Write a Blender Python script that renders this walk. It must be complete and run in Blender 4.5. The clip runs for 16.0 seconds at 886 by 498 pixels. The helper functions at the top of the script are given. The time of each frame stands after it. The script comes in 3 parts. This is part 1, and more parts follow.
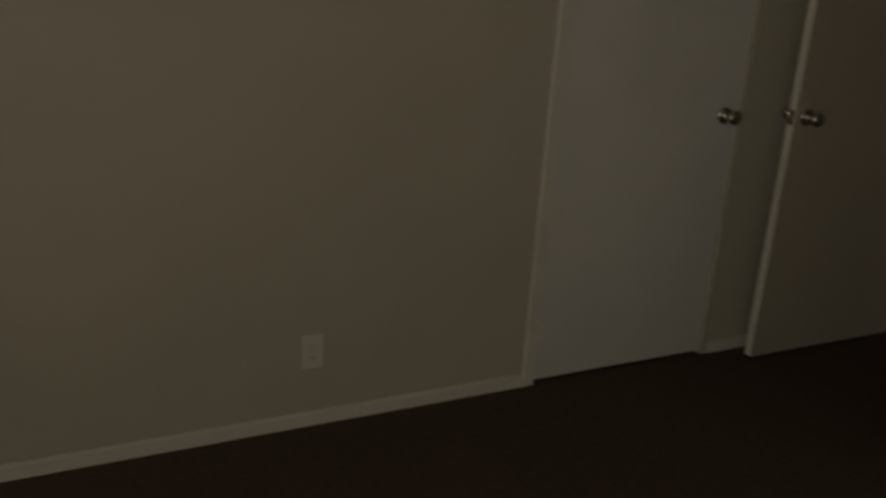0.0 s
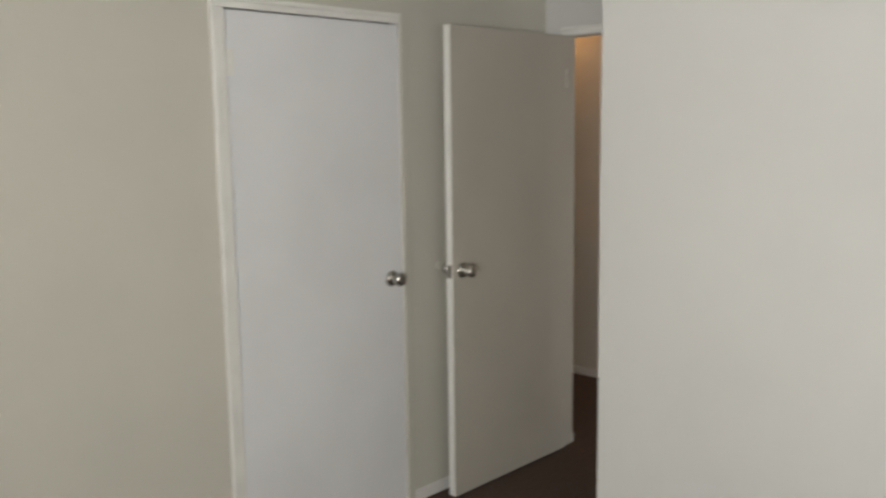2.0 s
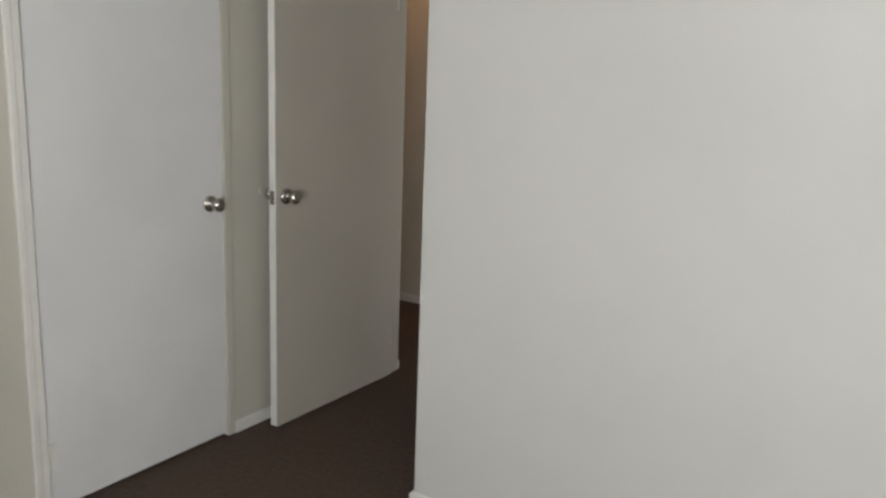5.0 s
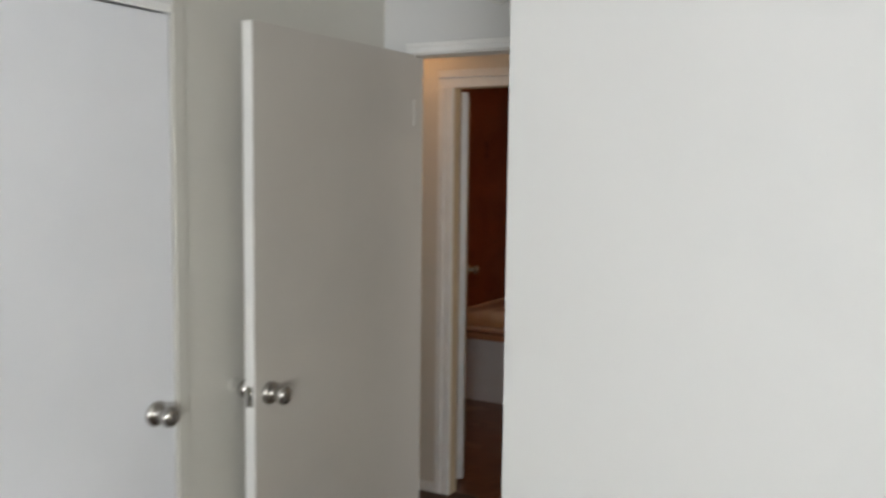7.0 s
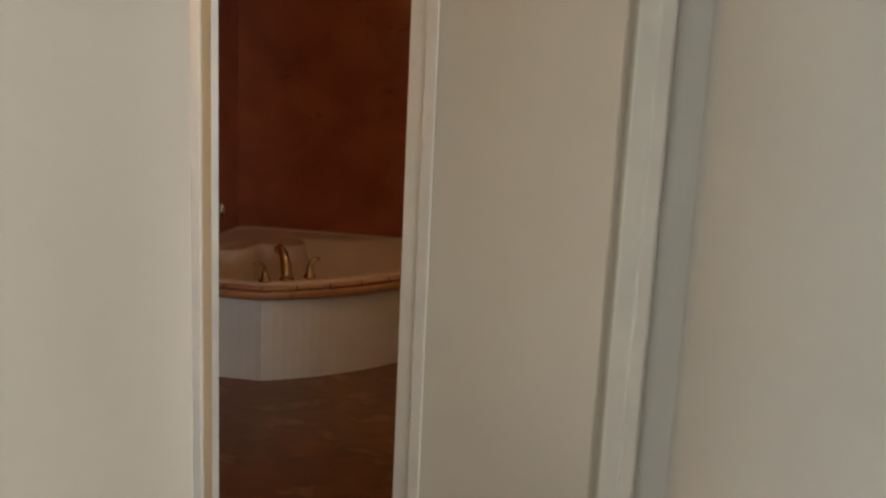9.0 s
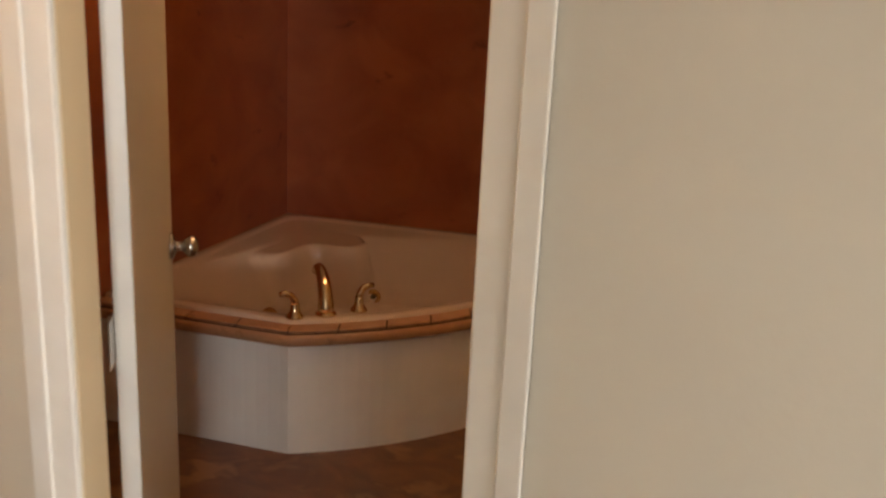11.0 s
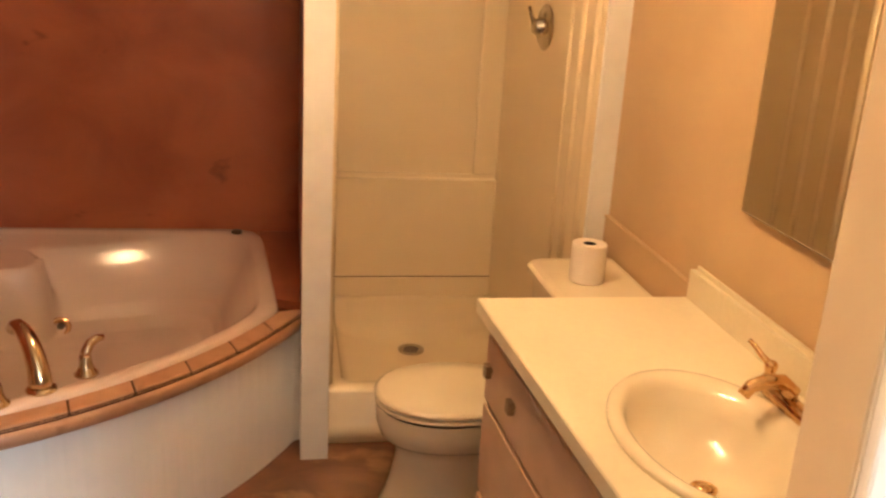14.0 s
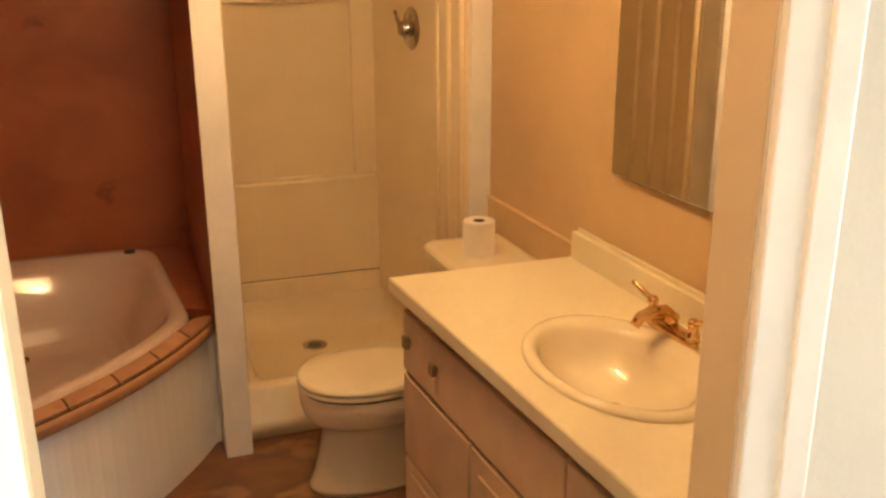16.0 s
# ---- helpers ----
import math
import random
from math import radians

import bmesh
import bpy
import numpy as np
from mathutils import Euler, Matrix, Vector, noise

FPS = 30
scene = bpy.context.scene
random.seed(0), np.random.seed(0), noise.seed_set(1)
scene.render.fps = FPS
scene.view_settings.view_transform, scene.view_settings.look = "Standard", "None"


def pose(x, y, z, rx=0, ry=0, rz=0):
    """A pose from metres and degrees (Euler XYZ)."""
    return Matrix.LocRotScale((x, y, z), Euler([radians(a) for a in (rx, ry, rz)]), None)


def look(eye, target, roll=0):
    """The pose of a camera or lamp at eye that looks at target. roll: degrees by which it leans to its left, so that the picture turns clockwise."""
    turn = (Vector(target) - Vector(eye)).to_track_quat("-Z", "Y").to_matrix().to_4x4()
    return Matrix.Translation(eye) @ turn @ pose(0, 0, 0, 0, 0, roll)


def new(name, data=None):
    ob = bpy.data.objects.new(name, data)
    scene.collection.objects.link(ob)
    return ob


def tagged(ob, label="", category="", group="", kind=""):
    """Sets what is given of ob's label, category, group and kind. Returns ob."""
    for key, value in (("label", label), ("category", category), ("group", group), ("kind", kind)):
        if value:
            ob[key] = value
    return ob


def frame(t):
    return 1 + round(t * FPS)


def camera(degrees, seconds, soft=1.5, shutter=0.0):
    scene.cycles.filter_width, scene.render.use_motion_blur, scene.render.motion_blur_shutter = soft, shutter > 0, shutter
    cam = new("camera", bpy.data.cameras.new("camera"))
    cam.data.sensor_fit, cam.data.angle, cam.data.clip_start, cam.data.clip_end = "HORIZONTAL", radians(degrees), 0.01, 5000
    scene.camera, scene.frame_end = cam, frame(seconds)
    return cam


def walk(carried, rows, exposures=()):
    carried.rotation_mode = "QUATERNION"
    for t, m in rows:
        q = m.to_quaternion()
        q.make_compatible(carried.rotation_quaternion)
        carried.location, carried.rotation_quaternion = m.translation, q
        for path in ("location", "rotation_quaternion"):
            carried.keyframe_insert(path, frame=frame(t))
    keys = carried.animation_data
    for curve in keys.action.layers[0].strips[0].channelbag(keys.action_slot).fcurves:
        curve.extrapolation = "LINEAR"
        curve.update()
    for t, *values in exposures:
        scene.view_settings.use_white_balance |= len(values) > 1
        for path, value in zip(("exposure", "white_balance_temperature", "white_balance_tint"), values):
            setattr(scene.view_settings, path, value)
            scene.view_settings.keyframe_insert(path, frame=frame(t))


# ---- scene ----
cam = camera(53.0, 16.0, soft=2.4, shutter=0.5)
PATH = [
    (0, (2.864, -4.699, 1.51), (1.184, -3.813, 0.883), 3.8),
    (0.5, (2.865, -4.65, 1.582), (1.32, -3.599, 0.869), 4.5),
    (0.8, (2.924, -4.625, 1.622), (1.419, -3.512, 0.918), 3.8),
    (1, (2.924, -4.633, 1.596), (1.441, -3.445, 0.97), 2.5),
    (1.5, (2.96, -4.688, 1.57), (1.504, -3.372, 1.185), 0.5),
    (2, (2.975, -4.685, 1.636), (1.619, -3.243, 1.352), -0.8),
    (2.5, (3.03, -4.70, 1.585), (1.904, -3.077, 1.262), -0.6),
    (3, (3.045, -4.668, 1.593), (2.064, -2.978, 1.169), 1.2),
    (3.2, (3.076, -4.713, 1.562), (2.198, -2.979, 1.093), 1.1),
    (5.5, (2.861, -4.509, 1.64), (1.757, -2.89, 1.238), 2.0),
    (6, (2.691, -4.364, 1.612), (1.571, -2.723, 1.377), 1.6),
    (6.5, (2.450, -4.060, 1.614), (1.254, -2.438, 1.385), 1.3),
    (7, (2.109, -3.793, 1.641), (1.12, -2.064, 1.46), 0.7),
    (7.5, (1.822, -3.44, 1.643), (1.027, -1.612, 1.474), 1.6),
    (8, (1.573, -3.076, 1.663), (0.851, -1.218, 1.489), 1.4),
    (8.3, (1.415, -2.889, 1.548), (0.857, -0.978, 1.359), 2.5),
    (8.5, (1.313, -2.85, 1.574), (0.897, -0.917, 1.334), 2.4),
    (8.7, (1.238, -2.742, 1.6), (0.929, -0.811, 1.267), 2.8),
    (10.8, (0.904, -1.223, 1.641), (0.444, 0.665, 1.167), 2.9),
    (11, (0.877, -1.086, 1.634), (0.362, 0.779, 1.129), 2.8),
    (11.5, (0.771, -0.834, 1.70), (0.284, 1.057, 1.28), 4.4),
    (12, (0.659, -0.538, 1.664), (0.08, 1.299, 1.127), 4.6),
    (12.5, (0.591, -0.273, 1.676), (0.049, 1.567, 1.109), 3.9),
    (13, (0.526, -0.259, 1.689), (0.319, 1.656, 1.151), 5.7),
    (13.5, (0.338, -0.392, 1.682), (0.545, 1.5, 1.069), 3.4),
    (14, (0.263, -0.435, 1.683), (0.608, 1.438, 1.073), 3.4),
    (14.5, (0.266, -0.412, 1.686), (0.711, 1.427, 1.032), 3.0),
    (15, (0.283, -0.392, 1.685), (0.75, 1.457, 1.075), -0.5),
    (15.5, (0.112, -0.56, 1.682), (0.713, 1.237, 1.04), -2.0),
    (16, (0.083, -0.635, 1.688), (0.728, 1.163, 1.097), -0.2),
]
EXPOSURES = [
    (0, -2.9, 9100, 10), (0.5, -2.25, 9600, 10), (0.8, -1.95, 9600, 10), (1.2, -1.45, 9400, 10), (1.5, -1.05, 8800, 10), (2.0, -0.1, 6800, 10), (2.4, 0.2, 6450, 10),
    (3.0, -0.5, 6400, 10), (3.2, -0.65, 6400, 10), (5.5, -0.1, 6600, 10), (6.0, -0.4, 6400, 10), (6.5, -0.15, 6300, 10), (7.0, 0.3, 6300, 10), (7.5, -0.15, 6200, 10), (8.0, 0.02, 6700, 10),
    (8.5, 0.75, 6600, 9), (8.7, 0.9, 6700, 9), (10.8, 1.58, 7300, 13), (11.5, 1.93, 6600, 12), (12.0, 2.15, 6750, 13), (12.5, 2.6, 7000, 14), (13.0, 2.98, 7050, 10), (13.5, 3.25, 6350, 9), (14.0, 3.2, 6150, 8), (14.5, 3.05, 6250, 8), (15.0, 2.92, 6800, 7), (16.0, 2.9, 6900, 7),
]
walk(cam, [(t, look(eye, target, roll)) for t, eye, target, roll in PATH], EXPOSURES)

# ---- plan, in metres ----
AX = 0.355                 # bedroom's left wall
CX, CY = 1.314, -2.14      # corner of the boxed-in wall beside the passage
BY0, BY1 = -1.155, -1.055  # wall with the bedroom doorway
BD_X0, BD_X1 = 0.451, 1.206
DOOR_H = 2.03
CEIL = 2.42
BED_X1, BED_Y0 = 5.7, -7.2
HALL_X0, HALL_X1 = -1.9, 3.2
DY0, DY1 = 0.008, 0.072       # wall with the bathroom doorway
BATH_D0, BATH_D1 = -0.012, 0.622
BATH_X0, BATH_X1, BATH_Y1 = -1.30, 1.385, 3.43
POST_X0, POST_X1, POST_Y = 0.312, 0.402, 2.335
CLO_Y0, CLO_Y1 = -2.96, -2.142

# ---- world and light ----
world = bpy.data.worlds.new("sky")
scene.world = world
world.use_nodes = True
wn = world.node_tree
sky = wn.nodes.new("ShaderNodeTexSky")
sky.sky_type, sky.sun_disc, sky.sun_elevation, sky.sun_rotation = "NISHITA", False, radians(40), radians(120)
wn.links.new(sky.outputs[0], wn.nodes["Background"].inputs[0])
wn.nodes["Background"].inputs[1].default_value = 0.1


def lamp(name, kind, m, energy, colour, **more):
    data = bpy.data.lights.new(name, kind)
    data.energy, data.color = energy, colour
    if "size" in more:
        data.shape, data.size, data.size_y = "RECTANGLE", more["size"], more["size_y"]
    if "radius" in more:
        data.shadow_soft_size = more["radius"]
    ob = new(name, data)
    ob.matrix_world = m
    return ob


WIN_X0, WIN_X1, WIN_Z0, WIN_Z1 = 3.1, 5.4, 0.85, 2.15
lamp("window_daylight", "AREA", look(((WIN_X0 + WIN_X1) / 2, BED_Y0 - 0.03, 1.5), ((WIN_X0 + WIN_X1) / 2, 0, 11.0)), 275, (0.95, 0.98, 1.0), size=2.25, size_y=1.25)
lamp("hall_bulb", "POINT", pose(-0.42, -0.15, 2.37), 4.6, (1.0, 0.53, 0.22), radius=0.07)
# Added fill for the hall wall and casings, set in an invented opening.
lamp("hall_fill_light", "AREA", look((HALL_X1 + 0.04, -0.52, 1.1), (0, -0.45, 2.0)), 9.5, (0.98, 0.95, 0.90), size=0.9, size_y=1.9)
for x, y in ((0.34, 1.38), (0.42, 1.6)):
    lamp("bathroom_bulb", "POINT", pose(x, y, 2.35), 3.0, (1.0, 0.60, 0.29), radius=0.035)


# ---- materials ----
def material(name, colour, rough=0.6, metal=0.0, vary=0.08, scale=6.0, bump=0.15, fine=120.0, other=None, spec=0.5):
    """A painted or solid surface: broad blotches, fine grain and a little relief."""
    m = bpy.data.materials.new(name)
    m.use_nodes = True
    nt = m.node_tree
    b = nt.nodes["Principled BSDF"]
    geo = nt.nodes.new("ShaderNodeNewGeometry")
    big = nt.nodes.new("ShaderNodeTexNoise")
    big.inputs["Scale"].default_value, big.inputs["Detail"].default_value = scale, 5
    small = nt.nodes.new("ShaderNodeTexNoise")
    small.inputs["Scale"].default_value, small.inputs["Detail"].default_value = fine, 3
    for n in (big, small):
        nt.links.new(geo.outputs["Position"], n.inputs["Vector"])
    mix = nt.nodes.new("ShaderNodeMix")
    mix.data_type = "RGBA"
    second = other or tuple(c * (1 - vary * 2) for c in colour)
    mix.inputs["A"].default_value, mix.inputs["B"].default_value = (*colour, 1), (*second, 1)
    ramp = nt.nodes.new("ShaderNodeMapRange")
    ramp.inputs["From Min"].default_value, ramp.inputs["From Max"].default_value = 0.35, 0.7
    nt.links.new(big.outputs["Fac"], ramp.inputs["Value"])
    nt.links.new(ramp.outputs[0], mix.inputs["Factor"])
    nt.links.new(mix.outputs["Result"], b.inputs["Base Color"])
    b.inputs["Roughness"].default_value, b.inputs["Metallic"].default_value = rough, metal
    b.inputs["Specular IOR Level"].default_value = spec
    if bump:
        bn = nt.nodes.new("ShaderNodeBump")
        bn.inputs["Strength"].default_value, bn.inputs["Distance"].default_value = bump, 0.002
        nt.links.new(small.outputs["Fac"], bn.inputs["Height"])
        nt.links.new(bn.outputs[0], b.inputs["Normal"])
    return m


PAINT = material("cream_wall_paint", (0.59, 0.57, 0.505), 0.7, vary=0.03, scale=1.6, fine=70, bump=0.25)
# Lighter copy of the wall paint; daylight on window-facing walls is put in.
PALE = material("lit_wall_paint", (0.655, 0.65, 0.63), 0.7, vary=0.025, scale=1.6, fine=70, bump=0.1)
HALL = material("hall_wall_paint", (0.70, 0.66, 0.585), 0.7, vary=0.03, scale=1.6, fine=70, bump=0.25)
WHITE = material("white_door_paint", (0.80, 0.805, 0.82), 0.45, vary=0.03, scale=2.5, fine=55, bump=0.2)
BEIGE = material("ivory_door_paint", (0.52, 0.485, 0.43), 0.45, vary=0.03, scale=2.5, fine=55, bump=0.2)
TRIM = material("white_trim_paint", (0.82, 0.81, 0.78), 0.4, vary=0.04, scale=9.0, fine=70)
CEILING = material("ceiling_paint", (0.78, 0.77, 0.74), 0.9, vary=0.03, fine=60, bump=0.4)
CARPET = material("brown_carpet", (0.12, 0.085, 0.068), 1.0, scale=45.0, fine=420, bump=1.0, other=(0.092, 0.066, 0.053), spec=0.1)
BATHPAINT = material("peach_bathroom_paint", (0.62, 0.44, 0.245), 0.5, vary=0.05, scale=3.0)
# White tub acrylic; the red walls' reflection is put into this base colour.
ACRYLIC = material("red_reflecting_acrylic", (0.64, 0.51, 0.43), 0.07, vary=0.02, bump=0)
FIBERGLASS = material("cream_fiberglass", (0.79, 0.67, 0.465), 0.14, vary=0.03, scale=2, bump=0)
APRON = material("white_apron_panel", (0.86, 0.85, 0.83), 0.4, vary=0.03)
GROUT = material("dark_grout", (0.07, 0.028, 0.014), 0.9)
PORCELAIN = material("bone_porcelain", (0.80, 0.71, 0.52), 0.1, vary=0.02, bump=0)
COUNTER = material("cream_laminate", (0.79, 0.71, 0.51), 0.4, vary=0.02, scale=60, fine=200, bump=0.05)
CABINET = material("pickled_cabinet_wood", (0.66, 0.47, 0.31), 0.45, vary=0.06, scale=10)
BRONZE = material("bronze_pull", (0.30, 0.21, 0.13), 0.4, 0.7, vary=0.05, bump=0)
CHAMPAGNE = material("champagne_tap_metal", (0.72, 0.57, 0.37), 0.1, 1.0, vary=0.05, bump=0)
CHROME = material("brushed_nickel", (0.55, 0.53, 0.5), 0.22, 1.0, vary=0.05, bump=0)
BRASS = material("polished_brass", (0.78, 0.52, 0.26), 0.14, 1.0, vary=0.05, bump=0)
# Jamb colour with the bathroom's warm light put into it.
TAN = material("warm_lit_jamb", (0.56, 0.45, 0.30), 0.5, vary=0.04, scale=5.0)
DARK = material("dark_bronze", (0.06, 0.04, 0.025), 0.5)
GRIT = material("grey_shower_drain", (0.12, 0.09, 0.06), 0.35, 0.6)
PAPER = material("toilet_paper", (0.84, 0.78, 0.70), 0.95, vary=0.02, bump=0.3)
PLASTIC = material("white_plastic", (0.80, 0.79, 0.74), 0.35, vary=0.02, bump=0)
MIRROR = material("mirror_glass", (0.9, 0.9, 0.88), 0.02, 1.0, vary=0, bump=0)


def mottled(name, base, dark, spot, rough, stretch, turn, spots=3.2, scale=2.2, edge=0.62):
    """A marbled surface: soft diagonal clouds between two tones with sparse darker knots."""
    m = bpy.data.materials.new(name)
    m.use_nodes = True
    nt = m.node_tree
    b = nt.nodes["Principled BSDF"]
    geo = nt.nodes.new("ShaderNodeNewGeometry")
    mp = nt.nodes.new("ShaderNodeMapping")
    mp.inputs["Rotation"].default_value = [radians(a) for a in turn]
    mp.inputs["Scale"].default_value = stretch
    nt.links.new(geo.outputs["Position"], mp.inputs["Vector"])

    def noise_at(sc, detail, warp, low, high):
        n = nt.nodes.new("ShaderNodeTexNoise")
        n.inputs["Scale"].default_value, n.inputs["Detail"].default_value, n.inputs["Distortion"].default_value = sc, detail, warp
        nt.links.new(mp.outputs[0], n.inputs["Vector"])
        r = nt.nodes.new("ShaderNodeMapRange")
        r.inputs["From Min"].default_value, r.inputs["From Max"].default_value = low, high
        nt.links.new(n.outputs["Fac"], r.inputs["Value"])
        return n, r

    _, clouds = noise_at(scale, 6, 0.8, 0.35, 0.68)
    knot_noise, knots = noise_at(spots, 3, 0.3, edge, edge + 0.1)
    fine, _ = noise_at(40, 3, 0, 0, 1)
    one = nt.nodes.new("ShaderNodeMix")
    one.data_type = "RGBA"
    one.inputs["A"].default_value, one.inputs["B"].default_value = (*base, 1), (*dark, 1)
    nt.links.new(clouds.outputs[0], one.inputs["Factor"])
    two = nt.nodes.new("ShaderNodeMix")
    two.data_type = "RGBA"
    two.inputs["B"].default_value = (*spot, 1)
    nt.links.new(one.outputs["Result"], two.inputs["A"])
    nt.links.new(knots.outputs[0], two.inputs["Factor"])
    nt.links.new(two.outputs["Result"], b.inputs["Base Color"])
    b.inputs["Roughness"].default_value = rough
    bn = nt.nodes.new("ShaderNodeBump")
    bn.inputs["Strength"].default_value, bn.inputs["Distance"].default_value = 0.08, 0.002
    nt.links.new(fine.outputs["Fac"], bn.inputs["Height"])
    nt.links.new(bn.outputs[0], b.inputs["Normal"])
    return m


RED = mottled("brick_red_marbled_panel", (0.37, 0.11, 0.048), (0.26, 0.066, 0.03), (0.13, 0.033, 0.016), 0.42, (1.0, 1.0, 1.25), (20, 40, 25), spots=5.2, scale=2.4, edge=0.665)
VINYL = mottled("brown_stone_vinyl", (0.20, 0.085, 0.04), (0.11, 0.045, 0.024), (0.27, 0.14, 0.07), 0.35, (1.0, 1.35, 1.0), (0, 0, 35), spots=5.0, scale=5.0, edge=0.56)
TILE = mottled("terracotta_edge_tile", (0.50, 0.27, 0.15), (0.40, 0.20, 0.105), (0.30, 0.14, 0.07), 0.3, (1, 1, 1), (0, 0, 30), spots=14, scale=9)


# ---- mesh helpers ----
def mesh_of(name, bm, mat, smooth=False):
    me = bpy.data.meshes.new(name)
    bmesh.ops.recalc_face_normals(bm, faces=bm.faces)
    bm.to_mesh(me)
    bm.free()
    me.materials.append(mat)
    if smooth:
        for p in me.polygons:
            p.use_smooth = True
    return me


def part(name, bm, mat, parent=None, label="", smooth=False):
    ob = new(name, mesh_of(name, bm, mat, smooth))
    if parent:
        ob.parent = parent
    if label:
        ob["label"] = label
    return ob


def thing(name, label, category, at=(0, 0, 0), group="", kind=""):
    ob = new(name)
    ob.location = at
    ob.empty_display_size = 0.1
    return tagged(ob, label, category, group, kind)


def box(bm, x0, x1, y0, y1, z0, z1):
    m = Matrix.Translation(((x0 + x1) / 2, (y0 + y1) / 2, (z0 + z1) / 2)) @ Matrix.Diagonal((x1 - x0, y1 - y0, z1 - z0, 1))
    return bmesh.ops.create_cube(bm, size=1, matrix=m)["verts"]


def boxes(*all_boxes, bevel=0.0):
    bm = bmesh.new()
    for b in all_boxes:
        box(bm, *b)
    if bevel:
        bmesh.ops.bevel(bm, geom=bm.edges[:], offset=bevel, segments=2, affect="EDGES", profile=0.6)
    return bm


def setting(name, bm, mat, label="", category=""):
    ob = new(name, mesh_of(name, bm, mat))
    return tagged(ob, label, category, kind="structure")


def lathe(profile, m=Matrix(), n=24):
    """A turned shape round z, from rows of radius and height."""
    bm = bmesh.new()
    rings = []
    for r, z in profile:
        rings.append([bm.verts.new(m @ Vector((max(r, 1e-4) * math.cos(a), max(r, 1e-4) * math.sin(a), z))) for a in (2 * math.pi * k / n for k in range(n))])
    for a, b in zip(rings, rings[1:]):
        for k in range(n):
            bm.faces.new((a[k], a[(k + 1) % n], b[(k + 1) % n], b[k]))
    bm.faces.new(rings[0][::-1])
    bm.faces.new(rings[-1])
    return bm


def loft(rings, closed=True, cap=True):
    bm = bmesh.new()
    vs = [[bm.verts.new(p) for p in ring] for ring in rings]
    n = len(vs[0])
    for a, b in zip(vs, vs[1:]):
        for k in range(n if closed else n - 1):
            bm.faces.new((a[k], a[(k + 1) % n], b[(k + 1) % n], b[k]))
    if cap:
        bm.faces.new(vs[0][::-1])
        bm.faces.new(vs[-1])
    return bm


def tube(points, radii, n=14):
    """A round bar along points, with a radius at each."""
    pts = [Vector(p) for p in points]
    rings = []
    for k, p in enumerate(pts):
        d = (pts[min(k + 1, len(pts) - 1)] - pts[max(k - 1, 0)]).normalized()
        q = d.to_track_quat("Z", "Y")
        rings.append([p + q @ Vector((radii[k] * math.cos(a), radii[k] * math.sin(a), 0)) for a in (2 * math.pi * j / n for j in range(n))])
    return loft(rings)


# ---- floors, walls, ceilings ----
setting("floor", boxes((AX, BED_X1, BED_Y0, BY0, -0.1, 0), (HALL_X0, HALL_X1, BY0, DY0 + 0.05, -0.1, 0), (AX - 0.7, AX, CLO_Y0 - 0.3, CLO_Y1 + 0.3, -0.1, 0)), CARPET, "dark brown cut-pile carpet in bedroom and hall", "floor")
setting("floor_bathroom", boxes((BATH_X0, BATH_X1, DY0 + 0.05, BATH_Y1, -0.1, 0)), VINYL, "brown stone-pattern vinyl floor of the bathroom", "floor")
setting("ceiling", boxes((AX - 0.8, BED_X1 + 0.1, BED_Y0 - 0.1, BY0, CEIL, CEIL + 0.1), (HALL_X0 - 0.1, HALL_X1 + 0.1, BY0, DY0, CEIL, CEIL + 0.1), (BATH_X0 - 0.1, BATH_X1 + 0.1, DY0, BATH_Y1 + 0.1, CEIL, CEIL + 0.1)), CEILING, "plain off-white ceiling", "ceiling")


def wall(name, mat, label, *parts):
    return setting(name, boxes(*parts), mat, label, "wall")


wall("wall_left", PAINT, "cream painted bedroom wall", (AX - 0.1, AX, BED_Y0, CLO_Y0 - 0.014, 0, CEIL), (AX - 0.1, AX, CLO_Y0 - 0.014, CLO_Y1 + 0.014, DOOR_H + 0.012, CEIL), (AX - 0.1, AX, CLO_Y1 + 0.014, BY0, 0, CEIL))
wall("wall_closet", PAINT, "plain walls inside the closet", (AX - 0.75, AX - 0.7, CLO_Y0 - 0.3, CLO_Y1 + 0.3, 0, CEIL), (AX - 0.7, AX - 0.1, CLO_Y0 - 0.3, CLO_Y0 - 0.25, 0, CEIL), (AX - 0.7, AX - 0.1, CLO_Y1 + 0.25, CLO_Y1 + 0.3, 0, CEIL))
wall("wall_doorway", PALE, "cream painted wall with the bedroom doorway", (HALL_X0, BD_X0, BY0, BY1, 0, CEIL), (BD_X0, BD_X1, BY0, BY1, DOOR_H, CEIL), (BD_X1, HALL_X1, BY0, BY1, 0, CEIL))
wall("wall_boxed", PALE, "painted wall that boxes in the passage, in the lit tone", (CX, BED_X1, CY, CY + 0.1, 0, CEIL), (CX, CX + 0.1, CY + 0.1, BY0, 0, CEIL))
wall("wall_right", PAINT, "plain bedroom wall", (BED_X1, BED_X1 + 0.1, BED_Y0, CY, 0, CEIL))
wall("wall_window", PAINT, "plain bedroom wall with a window opening", (AX, WIN_X0, BED_Y0 - 0.12, BED_Y0, 0, CEIL), (WIN_X1, BED_X1, BED_Y0 - 0.12, BED_Y0, 0, CEIL), (WIN_X0, WIN_X1, BED_Y0 - 0.12, BED_Y0, 0, WIN_Z0), (WIN_X0, WIN_X1, BED_Y0 - 0.12, BED_Y0, WIN_Z1, CEIL))
wall("wall_hall_west", HALL, "plain end wall of the hall", (HALL_X0 - 0.1, HALL_X0, BY0, DY1, 0, CEIL))
